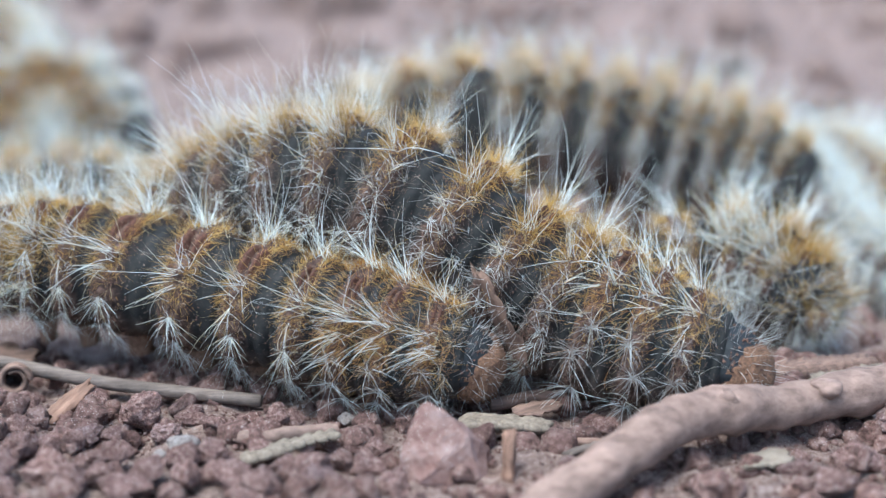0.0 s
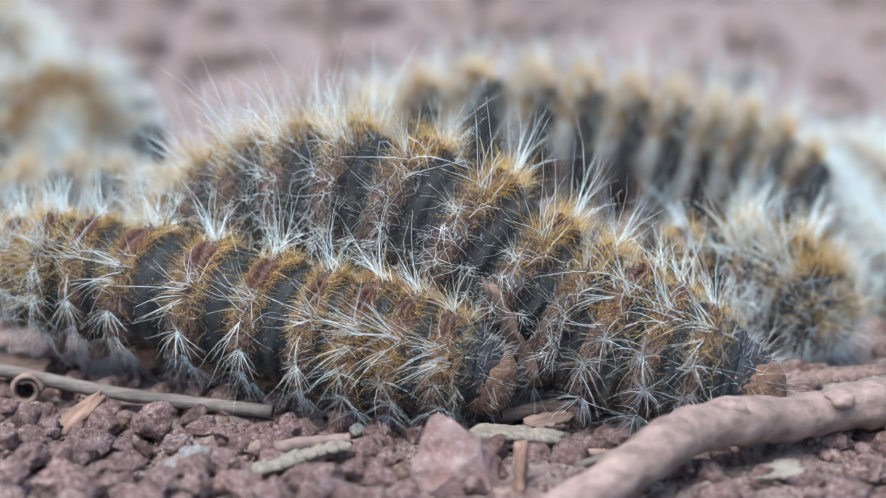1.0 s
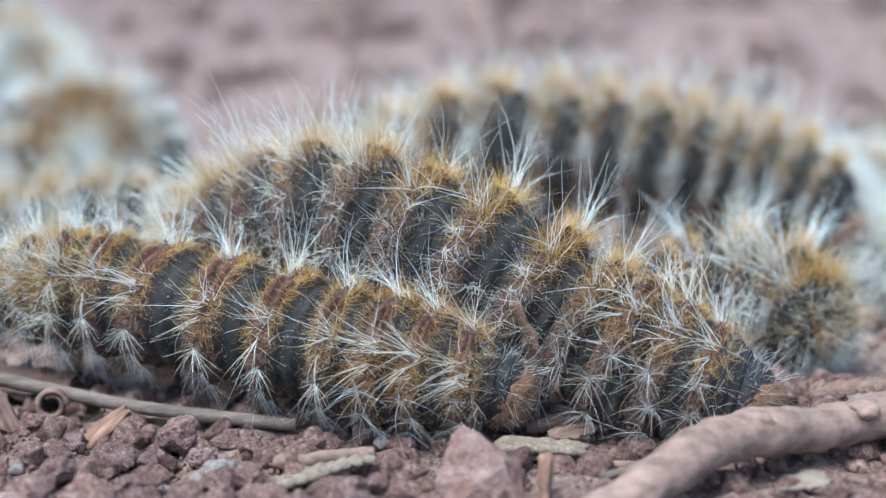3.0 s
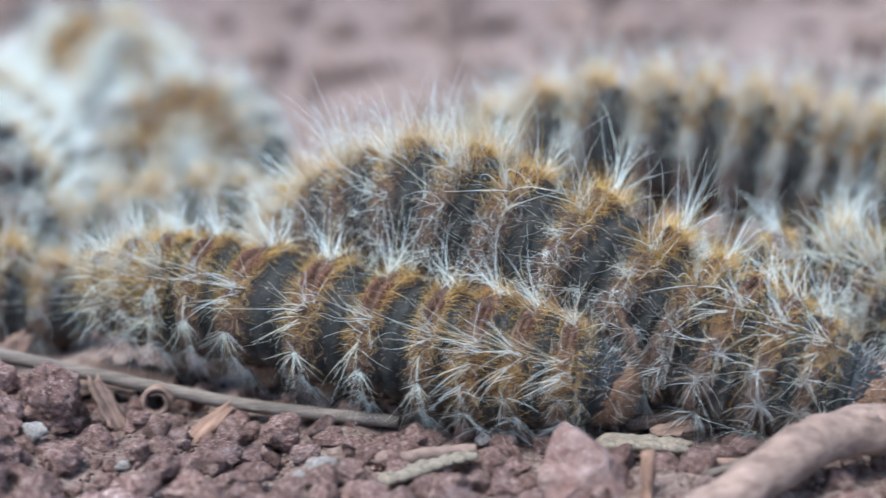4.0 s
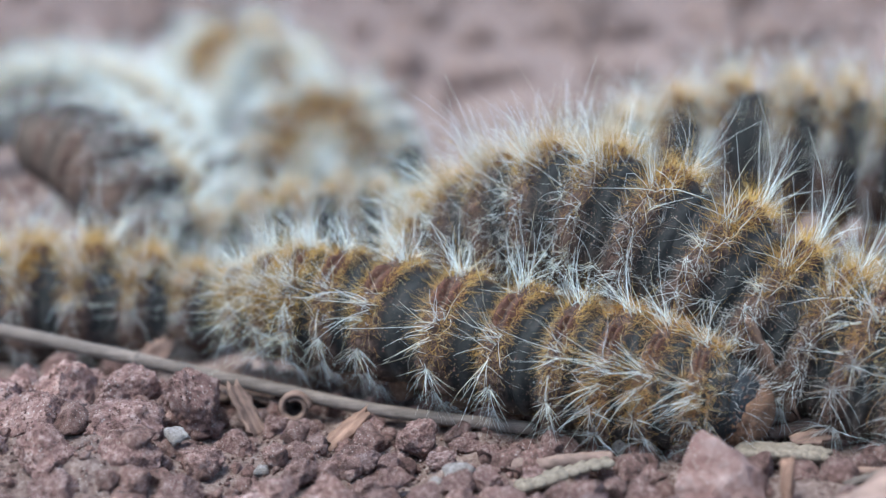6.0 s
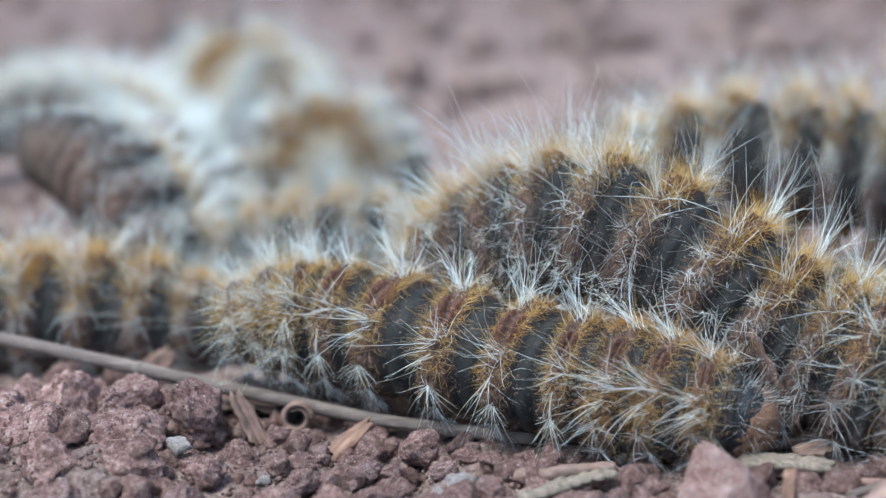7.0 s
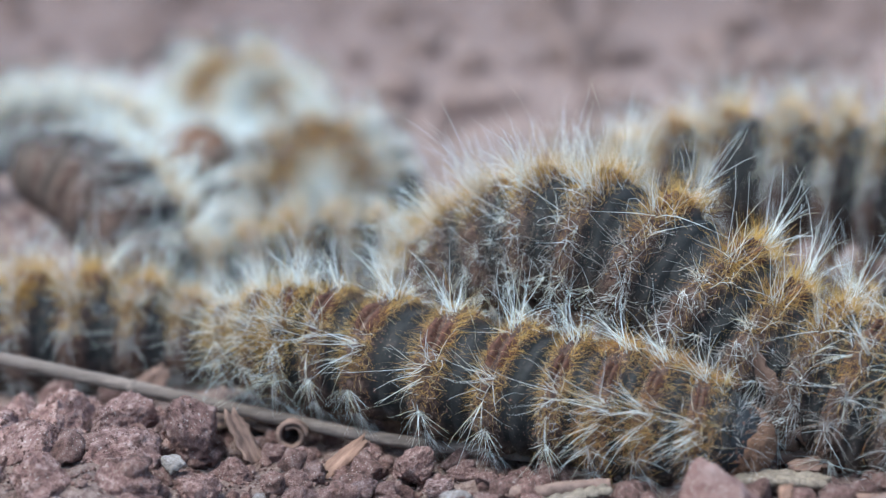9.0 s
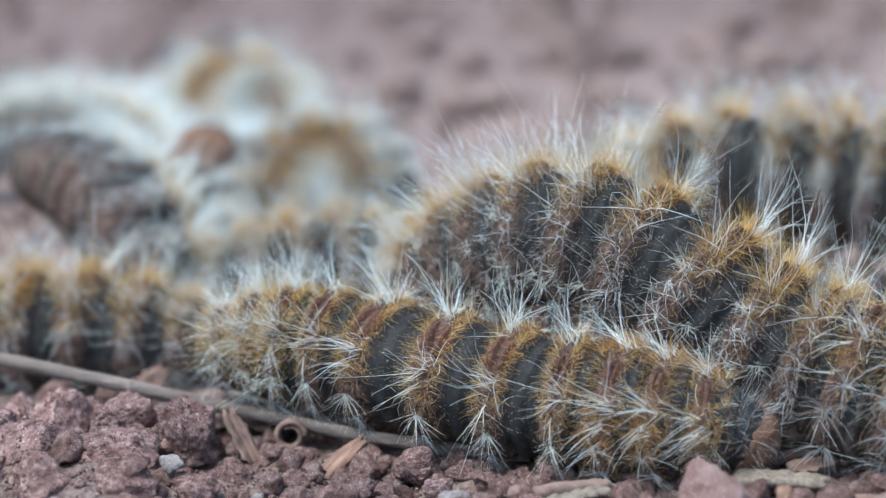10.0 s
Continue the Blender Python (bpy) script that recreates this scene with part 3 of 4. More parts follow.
def head_meshes():
    v, f = ico(4)
    out, shell = [], []
    for q in v:
        x, y, z = q
        g = 1 + 0.03 * noise.fractal(Vector(q) * 3, 0.8, 2.0, 4) - 0.10 * math.exp(-(y / 0.10) ** 2) * max(0, z) * (x > -0.3)
        out.append((x * 1.40 * g, y * 1.60 * g, z * 1.60 * g))
        k = 0.88 + 0.07 * noise.fractal(Vector(q) * 9, 0.6, 2.0, 3) + 0.09 * noise.fractal(Vector(q) * 2.2 + Vector((3, 1, 0)), 0.7, 2.0, 5)
        shell.append((x * 1.40 * k + 0.58, y * 1.90 * k, z * 1.70 * k - 0.32))
    capsule = mesh_of("head", out, f, HEADM)
    face = mesh_of("face", shell, f, FACE)
    rng = np.random.default_rng(9)
    n = 340
    d = unit(rng.normal(size=(n, 3)) + (0.25, 0, 0.3))
    hairs = strands(d * (1.3, 1.5, 1.5), unit(d + rng.normal(size=(n, 3)) * 0.4 + (0.2, 0, 0)), rng.uniform(0.3, 1.5, n), rng.normal(size=(n, 3)) * 0.15, 0.012)
    m = 700
    e = unit(rng.normal(size=(m, 3)) + (0.35, 0, -0.1))
    low = rng.random(m) < 0.55
    spots = np.where(low[:, None], e * (1.28, 1.74, 1.56) + (0.50, 0, -0.32), e * (1.40, 1.60, 1.60))
    octa = np.array([[1, 0, 0], [-1, 0, 0], [0, 1, 0], [0, -1, 0], [0, 0, 1], [0, 0, -1.0]])
    fo = np.array([[0, 2, 4], [2, 1, 4], [1, 3, 4], [3, 0, 4], [2, 0, 5], [1, 2, 5], [3, 1, 5], [0, 3, 5]])
    gv = np.concatenate([c + octa * rng.uniform(0.025, 0.085) for c in spots])
    gf = np.concatenate([fo + 6 * i for i in range(m)])
    grains = mesh_of("face_grit", gv, gf, GRAIN, False)
    jaw = mesh_of("mandible", *tube([(0, 0, 0), (0.35, 0, -0.15), (0.6, 0, -0.45)], [0.32, 0.26, 0.08], 9, 0.05), FACE)
    return capsule, face, mesh_of("head_hair", *hairs, PALE), jaw, grains


SKINS = [skin_mesh(i) for i in range(4)]
PADS = [pad_mesh(i) for i in range(4)]
GRAINS = [granule_mesh(40 + i) for i in range(4)]
HAIRS = {style: [(near_hair if style in ("mid", "tail", "curly", "wisp", "thorax", "collar", "dusk", "dusk_collar") else soft_hair)(10 * k + i, style) for i in range(n)]
         for k, (style, n) in enumerate((("mid", 6), ("tail", 3), ("curly", 5), ("wisp", 4), ("ridge", 3), ("dusk", 4), ("dusk_collar", 1), ("thorax", 4), ("collar", 2), ("furry", 1), ("back", 4), ("far", 3), ("white", 3)), 1)}
PROLEG, LEG = leg_mesh(0.55, 1.1), leg_mesh(0.26, 1.0)
HEAD, FACE_ME, HEAD_HAIR, JAW, FACE_GRAINS = head_meshes()


def lengths_of(n, swell=(0.5, 0.0)):
    """Relative lengths of the n segments: shorter at the tail and behind the head, longer where stretched."""
    if len(swell) == n:
        return list(swell)
    return [{0: 0.75, 1: 0.9}.get(i, {n - 1: 0.52, n - 2: 0.62, n - 3: 0.76, n - 4: 0.92}.get(i, 1.0))
            * (1 + swell[1] * math.exp(-(((i + 0.5) / n - swell[0]) / 0.16) ** 2)) for i in range(n)]


def stations(spine, rolls, n, swell=(0.5, 0.0)):
    """Poses of the tail-to-head pieces along a spine: n segments, then the head."""
    line, length = smooth_line(spine)
    out = []
    w = lengths_of(n, swell)
    total = sum(w) + 0.25
    for i in range(n + 1):
        u = (sum(w[:i]) + w[i] / 2 if i < n else sum(w) + 0.20) / total
        f = u * (len(line) - 1)
        a = int(min(max(f, 3), len(line) - 4))
        p = np.array([np.interp(f, range(len(line)), line[:, k]) for k in range(3)])
        x = Vector(line[a + 3] - line[a - 3]).normalized()
        y = Vector((0, 0, 1)).cross(x).normalized()
        z = x.cross(y)
        r = np.interp(u, np.linspace(0, 1, len(rolls)), rolls)
        m = Matrix((x, y, z)).transposed().to_4x4() @ pose(0, 0, 0, r)
        out.append(Matrix.Translation(Vector(p) * U) @ m)
    return out, length


def caterpillar(spine, label, rolls=(0, 0), size=1.0, style="mid", seed=0, head_size=0.70, rear="mid", seg=SEG_L, collar="collar", mid="mid", swell=(0.5, 0.0), thorax="thorax", until=1.0, segments=0, plump=1.0):
    """A hairy caterpillar along a spine, from the tail to the head."""
    far = style in ("far", "white")
    _, length = smooth_line(spine)
    n = segments or max(6, min(22, round(length / (seg * size)) + 1))
    poses, _ = stations(spine, rolls, n, swell)
    base = np.array(spine[len(spine) // 2])
    root = new("caterpillar")
    root.location = (base[0] * U, base[1] * U, (base[2] - 2.4 * size) * U)
    tagged(root, label, "caterpillar", "hairy caterpillars in a heap")
    back = Matrix.Translation(-root.location)
    rng = random.Random(seed)
    weights = lengths_of(n, swell)
    stretch = length / (sum(weights) + 0.25) / SEG_L
    pieces = []
    for i in range(n):
        k = rng.randrange(4)
        taper = {0: 0.70, 1: 0.90}.get(i, 1.0) * {n - 1: 0.80, n - 2: 0.95, n - 3: 1.02}.get(i, 1.0)
        s = size * taper
        seg = part("segment", SKINS[k], root, "", back @ poses[i])
        seg.scale = (stretch * (0.25 + 0.75 * weights[i]) * plump, s, s)
        pad = part("dorsal_pad", PADS[rng.randrange(4)], seg, "rust-brown split pad")
        if i >= n - 4:
            pad.scale = (0.75, 0.75, 0.98)
        if not far:
            tagged(part("granular_coat", GRAINS[rng.randrange(4)], seg, "rust-coloured granules"), kind="stuff")
        kind = style if style != "mid" else (collar if i == n - 1 else thorax if i >= n - 3 else rear if i < (3 if rear == "tail" else 7 if rear == "wisp" else 4) else mid if i < n * until else "mid")
        for nm, me in rng.choice(HAIRS[kind]).items():
            tagged(part(nm, me, seg), kind="stuff")
        if plump == 1.0 and (i >= n - 3 or 2 <= i <= n - 5):
            for sg in (1, -1):
                part("true_leg" if i >= n - 3 else "proleg", LEG if i >= n - 3 else PROLEG, seg, "", at(-0.2, sg * 1.1, -2.0, sg * 12))
        pieces.append(seg)
    head = part("head", HEAD, root, "black head with a rust-brown dusty face", back @ poses[n])
    head.scale = (size * head_size,) * 3
    part("face", FACE_ME, head)
    tagged(part("face_grit", FACE_GRAINS, head), kind="stuff")
    tagged(part("head_hair", HEAD_HAIR, head), kind="stuff")
    for sg in (1, -1):
        part("mandible", JAW, head, "", at(1.15, sg * 0.4, -0.95, 0, 20, -sg * 10))
    pieces.append(head)
    return root, pieces, n, swell


TIMES = (0, 0.5, 1, 1.5, 2, 3.5, 4, 4.5, 5, 5.5, 6, 7.5, 8, 8.5, 9, 9.5, 10)

A_SPINE = [(-18.9, 65.5, 3.14), (-17.2, 65.4, 3.23), (-15.0, 65.1, 3.2), (-12.9, 64.5, 3.11), (-10.4, 63.3, 2.91), (-7.6, 62.2, 2.61), (-5.3, 61.2, 2.31), (-3.2, 60.6, 2.07), (-1.2, 59.9, 1.83), (0.7, 59.6, 1.57)]
A_ROLL = (12, 20, 26, 28, 26)
B_SPINE = [(-11.6, 70.2, 1.73), (-10.3, 69.5, 3.27), (-8.9, 68.8, 4.68), (-7.2, 67.8, 5.7), (-5.2, 66.8, 6.29), (-3.1, 65.9, 6.4), (-1.2, 65.0, 5.98), (0.8, 64.1, 5.17), (2.6, 63.2, 3.85), (4.9, 62.2, 2.79), (7.5, 61.0, 2.05), (10.2, 60.1, 1.72)]
C_SPINE = [(5.01, 69.0, 0.66), (6.82, 69.3, 1.17), (9.43, 69.5, 1.9), (11.74, 69.5, 2.07), (13.64, 68.5, 1.97), (14.7, 66.5, 1.48)]
D_SPINE = [(-6.21, 90.5, -0.15), (-4.06, 89.5, 2.16), (-1.41, 88.5, 3.64), (1.86, 87.0, 4.52), (6.04, 86.0, 4.37), (9.58, 85.0, 3.91), (13.06, 84.0, 3.13), (15.39, 83.0, 2.64), (17.26, 82.0, 2.06)]
E_SPINE = [(19.2, 96.0, 0.7), (20.5, 93.0, 0.6), (21.0, 86.0, 0.5), (20.8, 78.0, 0.2), (21.5, 72.0, 0.2)]
F_SPINE = [(-25.82, 94.0, 0.51), (-24.86, 97.0, 2.75), (-22.79, 99.0, 3.61), (-20.15, 99.0, 3.05), (-17.62, 97.0, 0.95)]
G_SPINE = [(-25.52, 79.0, 0.27), (-26.56, 80.0, 2.06), (-28.17, 81.5, 4.0), (-30.29, 83.0, 5.52), (-32.14, 83.5, 6.38), (-33.53, 84.0, 6.4)]
H_SPINE = [(-21.7, 71.5, 1.2), (-22.8, 71.8, 1.2), (-25.4, 71.9, 1.3), (-28.0, 72.0, 1.4), (-30.9, 72.0, 1.4), (-34.1, 72.0, 1.3), (-37.4, 71.6, 1.4), (-42.0, 71.0, 1.4)]
I_SPINE = [(-29.4, 105.0, 0.6), (-29.1, 103.0, 1.3), (-28.9, 101.0, 2.1), (-28.7, 98.8, 3.1), (-28.5, 97.0, 4.6)]
J_SPINE = [(-27.7, 118.0, -0.2), (-30.9, 124.0, 2.4), (-33.7, 124.0, 3.9), (-36.0, 120.0, 2.8), (-35.5, 112.0, 0.8)]
L_SPINE = [(-24.5, 80.0, 1.6), (-21.5, 81.0, 1.6), (-18.9, 82.0, 1.7), (-16.3, 83.0, 1.6), (-13.7, 84.0, 0.9)]
K_SPINE = [(-50.2, 112.0, 1.8), (-46.5, 114.0, 2.9), (-41.7, 113.0, 3.1), (-36.9, 110.0, 1.8), (-32.0, 104.0, 0.0)]

cat_a = caterpillar(A_SPINE, "orange-brown and black caterpillar with white bristles, lying on red soil", A_ROLL, 0.89, seed=1, head_size=0.92, segments=11, swell=(0.62, 0.62, 0.70, 0.95, 1.30, 1.35, 1.10, 0.92, 0.78, 0.68, 0.58), rear="tail")
cat_b = caterpillar(B_SPINE, "arched black caterpillar with golden tufts and long white hair", (-6, -6, -4, 0, 0), 1.08, seed=2, head_size=0.92, rear="wisp", mid="curly", thorax="dusk", collar="dusk_collar", segments=14, swell=(0.62, 0.64, 0.68, 0.72, 0.80, 0.86, 0.96, 1.14, 1.26, 1.12, 0.86, 0.80, 0.75, 0.62), until=0.75)
cat_c = caterpillar(C_SPINE, "pale-haired caterpillar with an orange back, behind another's head", (0, 0), 0.95, seed=3, head_size=0.4, collar="furry", mid="far", thorax="far")
cat_d = caterpillar(D_SPINE, "arched black-striped caterpillar with an orange back ridge", (3, 3), 1.22, style="back", seed=4, segments=13, swell=(0.8, 0.9, 1.1, 1.15, 1.2, 1.15, 1.05, 0.95, 0.9, 0.85, 0.8, 0.75, 0.6))
cat_e = caterpillar(E_SPINE, "blue-white haired dark caterpillar lying on the soil", (0, 0), 0.95, style="white", seed=5)
cat_f = caterpillar(F_SPINE, "curled caterpillar with an orange back and white fur", (50, 50), 1.0, style="far", seed=6, plump=1.5)
cat_g = caterpillar(G_SPINE, "caterpillar rearing its brown head, underside showing", (75, 85), 1.0, style="far", seed=7, seg=2.2, plump=1.5)
cat_h = caterpillar(H_SPINE, "dark caterpillar with a row of orange tufts, behind a dry stalk", (-7, -7), 1.03, style="ridge", seed=8, segments=9)
cat_i = caterpillar(I_SPINE, "caterpillar facing forward with a brown head in white fur", (0, 0), 0.9, style="white", seed=9, head_size=1.35)
cat_j = caterpillar(J_SPINE, "arched yellowish caterpillar at the back of the heap", (-22, -22), 1.0, style="far", seed=10, plump=1.5)
cat_l = caterpillar(L_SPINE, "low pale-haired caterpillar lying between the others", (0, 0), 0.95, style="back", seed=12)
cat_k = caterpillar(K_SPINE, "white-haired caterpillar at the back of the heap", (0, 0), 1.0, style="white", seed=11, plump=1.5)

# ---- scatter, stones and litter ----
STONES = [lump(3, i, 0.22, 0.10, (1, 1, 0.85), 9, 0.05) for i in range(14)]
SMALL = [lump(1, 60 + i, 0.3, 0.15, (1, 1, 0.85), 6) for i in range(12)]
TINY = [lump(1, 80 + i, 0.3, 0.2, (1, 1, 0.9), 5) for i in range(6)]


def scatter(name, rows, mat, label, seed):
    """Loose grains of soil too many to count: (count, x from, to, y from, to, radius from, to, shapes)."""
    rng = np.random.default_rng(seed)
    vs, fs, k = [], [], 0
    for n, xa, xb, ya, yb, ra, rb, shapes in rows:
        for _ in range(n):
            x, y = rng.uniform(xa, xb), rng.uniform(ya, yb)
            r = ra * (rb / ra) ** (rng.random() ** 1.6)
            v, f = shapes[rng.integers(len(shapes))]
            rot = np.array(Euler((rng.uniform(-0.6, 0.6), rng.uniform(-0.6, 0.6), rng.uniform(0, 6.28))).to_matrix())
            vs.append((v * r) @ rot.T + (x, y, ground_h(x, y) + r * 0.35))
            fs.extend([[i + k for i in q] for q in f])
            k += len(v)
    thing(name, mesh_of(name, np.concatenate(vs), fs, mat), Matrix(), label, "soil", kind="stuff")


scatter("loose_soil_grains", [(3800, -34, 24, 48, 66, 0.06, 0.24, SMALL), (6000, -32, 22, 50, 65, 0.03, 0.09, TINY), (800, -34, 24, 48, 66, 0.26, 0.80, STONES), (900, -60, 45, 66, 110, 0.25, 1.0, SMALL)],
        CRUMB, "loose reddish grains and crumbs of dry soil", 5)
scatter("distant_soil_grains", [(900, -110, 70, 110, 320, 0.6, 3.2, SMALL)], SOIL, "pale reddish lumps of soil farther off", 6)
STONE_ME = [mesh_of("soil_crumb", *lump(5, 100 + i, 0.15, 0.08, (1, 1, 0.9), 9, 0.055), CLOD) for i in range(6)]


def sand_coat(k):
    """Sugary grains that cling to a clod."""
    v, _ = lump(5, 100 + k, 0.15, 0.08, (1, 1, 0.9), 9, 0.055)
    rng = np.random.default_rng(300 + k)
    c = v[rng.choice(len(v), 650, replace=False)]
    octa = np.array([[1, 0, 0], [-1, 0, 0], [0, 1, 0], [0, -1, 0], [0, 0, 1], [0, 0, -1.0]])
    fo = np.array([[0, 2, 4], [2, 1, 4], [1, 3, 4], [3, 0, 4], [2, 0, 5], [1, 2, 5], [3, 1, 5], [0, 3, 5]])
    r = rng.uniform(0.014, 0.052, (len(c), 1, 1)) * rng.uniform(0.6, 1.4, (len(c), 1, 3))
    return mesh_of("sand_coat", (c[:, None, :] * 0.995 + octa[None] * r).reshape(-1, 3), (fo[None] + 6 * np.arange(len(c))[:, None, None]).reshape(-1, 3), CRUMB, False)


COATS = [sand_coat(i) for i in range(6)]
GREY_ME = mesh_of("pebble", *lump(3, 130, 0.25, 0.12, (1, 1, 0.8)), GREY)


def stone(x, y, z, r, k, label="rough lump of red soil among smaller crumbs", me=None, turn=0.0, tall=1.0):
    ob = thing("soil_clod" if me is None else "pebble", me or STONE_ME[k % 6], at(x, y, z, 12 * math.sin(k), 9 * math.cos(k * 2.0), turn), label,
               "soil" if me is None else "pebble", "clods of red soil" if me is None else "grey pebbles")
    ob.scale = (r, r * 0.92, r * tall * 0.95)
    if me is None:
        tagged(part("sand_coat", COATS[k % 6], ob), kind="stuff")
    return ob


for i, (x, y, z, r, tall) in enumerate([
        (-19.35, 60.2, 1.45, 1.5, 1.1), (-22.1, 60.6, 1.6, 1.2, 1.0), (-24.6, 60.6, 1.6, 1.4, 0.9), (-24.0, 57.4, 1.5, 1.7, 0.9), (-21.3, 57.8, 1.4, 1.45, 0.9),
        (-22.9, 55.0, 1.2, 1.3, 0.9), (-20.2, 55.4, 1.0, 1.2, 0.9), (-18.2, 56.8, 0.35, 0.95, 0.9), (-17.4, 58.8, 0.2, 0.8, 0.9), (-26.8, 58.5, 1.5, 1.7, 0.9),
        (-15.4, 53.0, 0.1, 1.35, 0.6), (-18.0, 53.6, 0.3, 0.9, 0.8), (-26.4, 61.5, 1.2, 1.3, 0.9), (-28.4, 60.5, 1.2, 1.6, 0.9), (-13.2, 61.4, 0.1, 0.55, 0.7),
        (-11.0, 59.6, 0.05, 0.8, 0.6), (-8.9, 59.2, 0.1, 0.6, 0.7), (-15.3, 60.4, 0.1, 0.6, 0.8), (-16.2, 60.6, 0.1, 0.55, 0.8), (-9.6, 57.6, 0.1, 0.55, 0.8),
        (-7.0, 57.4, 0.1, 0.7, 0.8), (-4.1, 53.6, 0.2, 0.75, 0.9), (-5.9, 52.4, 0.0, 0.8, 0.7), (-7.6, 54.2, 0.1, 0.6, 0.8), (-11.8, 55.0, 0.1, 0.8, 0.7),
        (-13.6, 56.2, 0.1, 0.7, 0.8), (-2.6, 54.8, 0.1, 0.65, 0.9), (-10.2, 53.2, 0.0, 0.9, 0.7), (-3.0, 57.6, 0.1, 0.5, 0.8), (14.0, 55.4, 0.1, 0.9, 0.7),
        (16.2, 57.0, 0.1, 0.9, 0.8), (11.5, 54.6, 0.0, 0.7, 0.7), (8.6, 53.4, 0.0, 0.8, 0.6), (17.0, 62.3, 0.2, 1.0, 0.9), (15.6, 62.6, 0.1, 0.6, 0.8),
        (-23.4, 61.8, 1.2, 0.9, 1.0), (-20.8, 61.6, 1.0, 0.8, 1.0), (-25.6, 55.6, 1.2, 1.2, 0.9), (-22.0, 53.4, 0.6, 1.0, 0.8), (-12.4, 57.4, 0.1, 0.6, 0.8),
        (-14.9, 58.4, 0.1, 0.6, 0.8), (-5.4, 58.9, 0.1, 0.5, 0.8), (-1.6, 53.4, 0.0, 0.7, 0.8), (5.8, 58.2, 0.1, 0.5, 0.8), (15.9, 58.0, 0.55, 0.8, 0.9), (12.6, 53.4, 0.1, 0.8, 0.8), (15.4, 54.2, 0.1, 0.8, 0.8),
        (-8.7, 55.1, 0.32, 0.6, 0.9), (-4.4, 53.8, 0.4, 0.82, 0.9), (-7.7, 55.2, 0.31, 0.58, 0.9), (-11.0, 55.1, 0.31, 0.58, 0.9), (-9.6, 53.9, 0.33, 0.63, 0.9), (-11.2, 53.6, 0.31, 0.58, 0.9), (-14.3, 55.9, 0.37, 0.73, 0.9), (-12.7, 56.6, 0.31, 0.56, 0.9),
        (-10.8, 59.0, 0.39, 0.78, 0.9), (-5.9, 58.8, 0.3, 0.53, 0.9), (-8.8, 59.4, 0.24, 0.37, 0.9), (-8.1, 58.1, 0.27, 0.47, 0.9), (-7.5, 57.6, 0.21, 0.31, 0.9), (-6.2, 55.9, 0.28, 0.48, 0.9), (-14.8, 54.0, 0.39, 0.78, 0.9), (-13.0, 54.0, 0.37, 0.73, 0.9),
        (-5.2, 54.1, 0.31, 0.58, 0.9), (-6.8, 53.5, 0.37, 0.73, 0.9), (-3.0, 56.3, 0.24, 0.39, 0.9), (-2.2, 56.0, 0.26, 0.44, 0.9), (-3.3, 55.0, 0.26, 0.44, 0.9), (-8.3, 53.6, 0.31, 0.58, 0.9), (-16.3, 60.6, 0.3, 0.53, 0.9), (-12.7, 60.5, 0.31, 0.58, 0.9), (-15.7, 57.7, 0.28, 0.48, 0.9), (-11.4, 57.1, 0.26, 0.44, 0.9), (-4.6, 56.1, 0.23, 0.34, 0.9), (-12.0, 52.9, 0.35, 0.68, 0.9), (-5.8, 52.8, 0.35, 0.68, 0.9)]):
    stone(x, y, z, r * 1.12, i, turn=i * 47.0, tall=tall)
for i, (x, y, z, r) in enumerate([(-8.8, 56.0, 0.3, 0.62), (-9.5, 55.4, 0.1, 0.42), (-19.0, 57.0, 1.25, 0.52), (-15.9, 56.6, 0.1, 0.32), (-3.4, 59.0, 0.1, 0.36), (2.6, 57.0, 0.0, 0.3)]):
    stone(x, y, z, r, i, "small pale grey pebble half sunk in soil", GREY_ME, i * 70.0, 0.8)


def hull_stone(points, name, mat, rough, seed):
    """A cleaved stone: the hull of a few corners, bevelled and roughened."""
    bm = bmesh.new()
    for p in points:
        bm.verts.new(p)
    res = bmesh.ops.convex_hull(bm, input=bm.verts)
    bmesh.ops.delete(bm, geom=[g for g in res["geom_interior"] if isinstance(g, bmesh.types.BMVert)], context="VERTS")
    bmesh.ops.bevel(bm, geom=bm.edges[:], offset=0.12, segments=2, affect="EDGES", profile=0.6)
    bmesh.ops.triangulate(bm, faces=bm.faces[:])
    bmesh.ops.subdivide_edges(bm, edges=[e for e in bm.edges if e.calc_length() > 0.35], cuts=3, use_grid_fill=True)
    for v in bm.verts:
        v.co += v.co.normalized() * rough * noise.fractal(v.co * 1.6 + Vector((seed, 0, 0)), 0.8, 2.0, 5)
    me = bpy.data.meshes.new(name)
    bm.to_mesh(me)
    bm.free()
    me.transform(Matrix.Scale(U, 4))
    me.materials.append(mat)
    me.shade_flat()
    return me


thing("pink_stone", hull_stone([(-1.55, -0.9, -0.6), (1.55, -1.0, -0.6), (1.75, 0.9, -0.6), (-1.3, 1.1, -0.6), (-0.85, -0.35, 1.8), (-0.62, 0.2, 2.38),
                                (0.10, -0.2, 2.30), (0.85, -0.6, 1.45), (1.5, 0.4, 0.75), (-1.2, -0.6, 0.9), (-0.2, -1.15, 0.5)], "pink_stone", PINK, 0.10, 2.0),
      at(-0.1, 55.0, -0.25) @ Matrix.Scale(1.06, 4), "pointed pinkish sandstone chip standing in the soil", "stone")


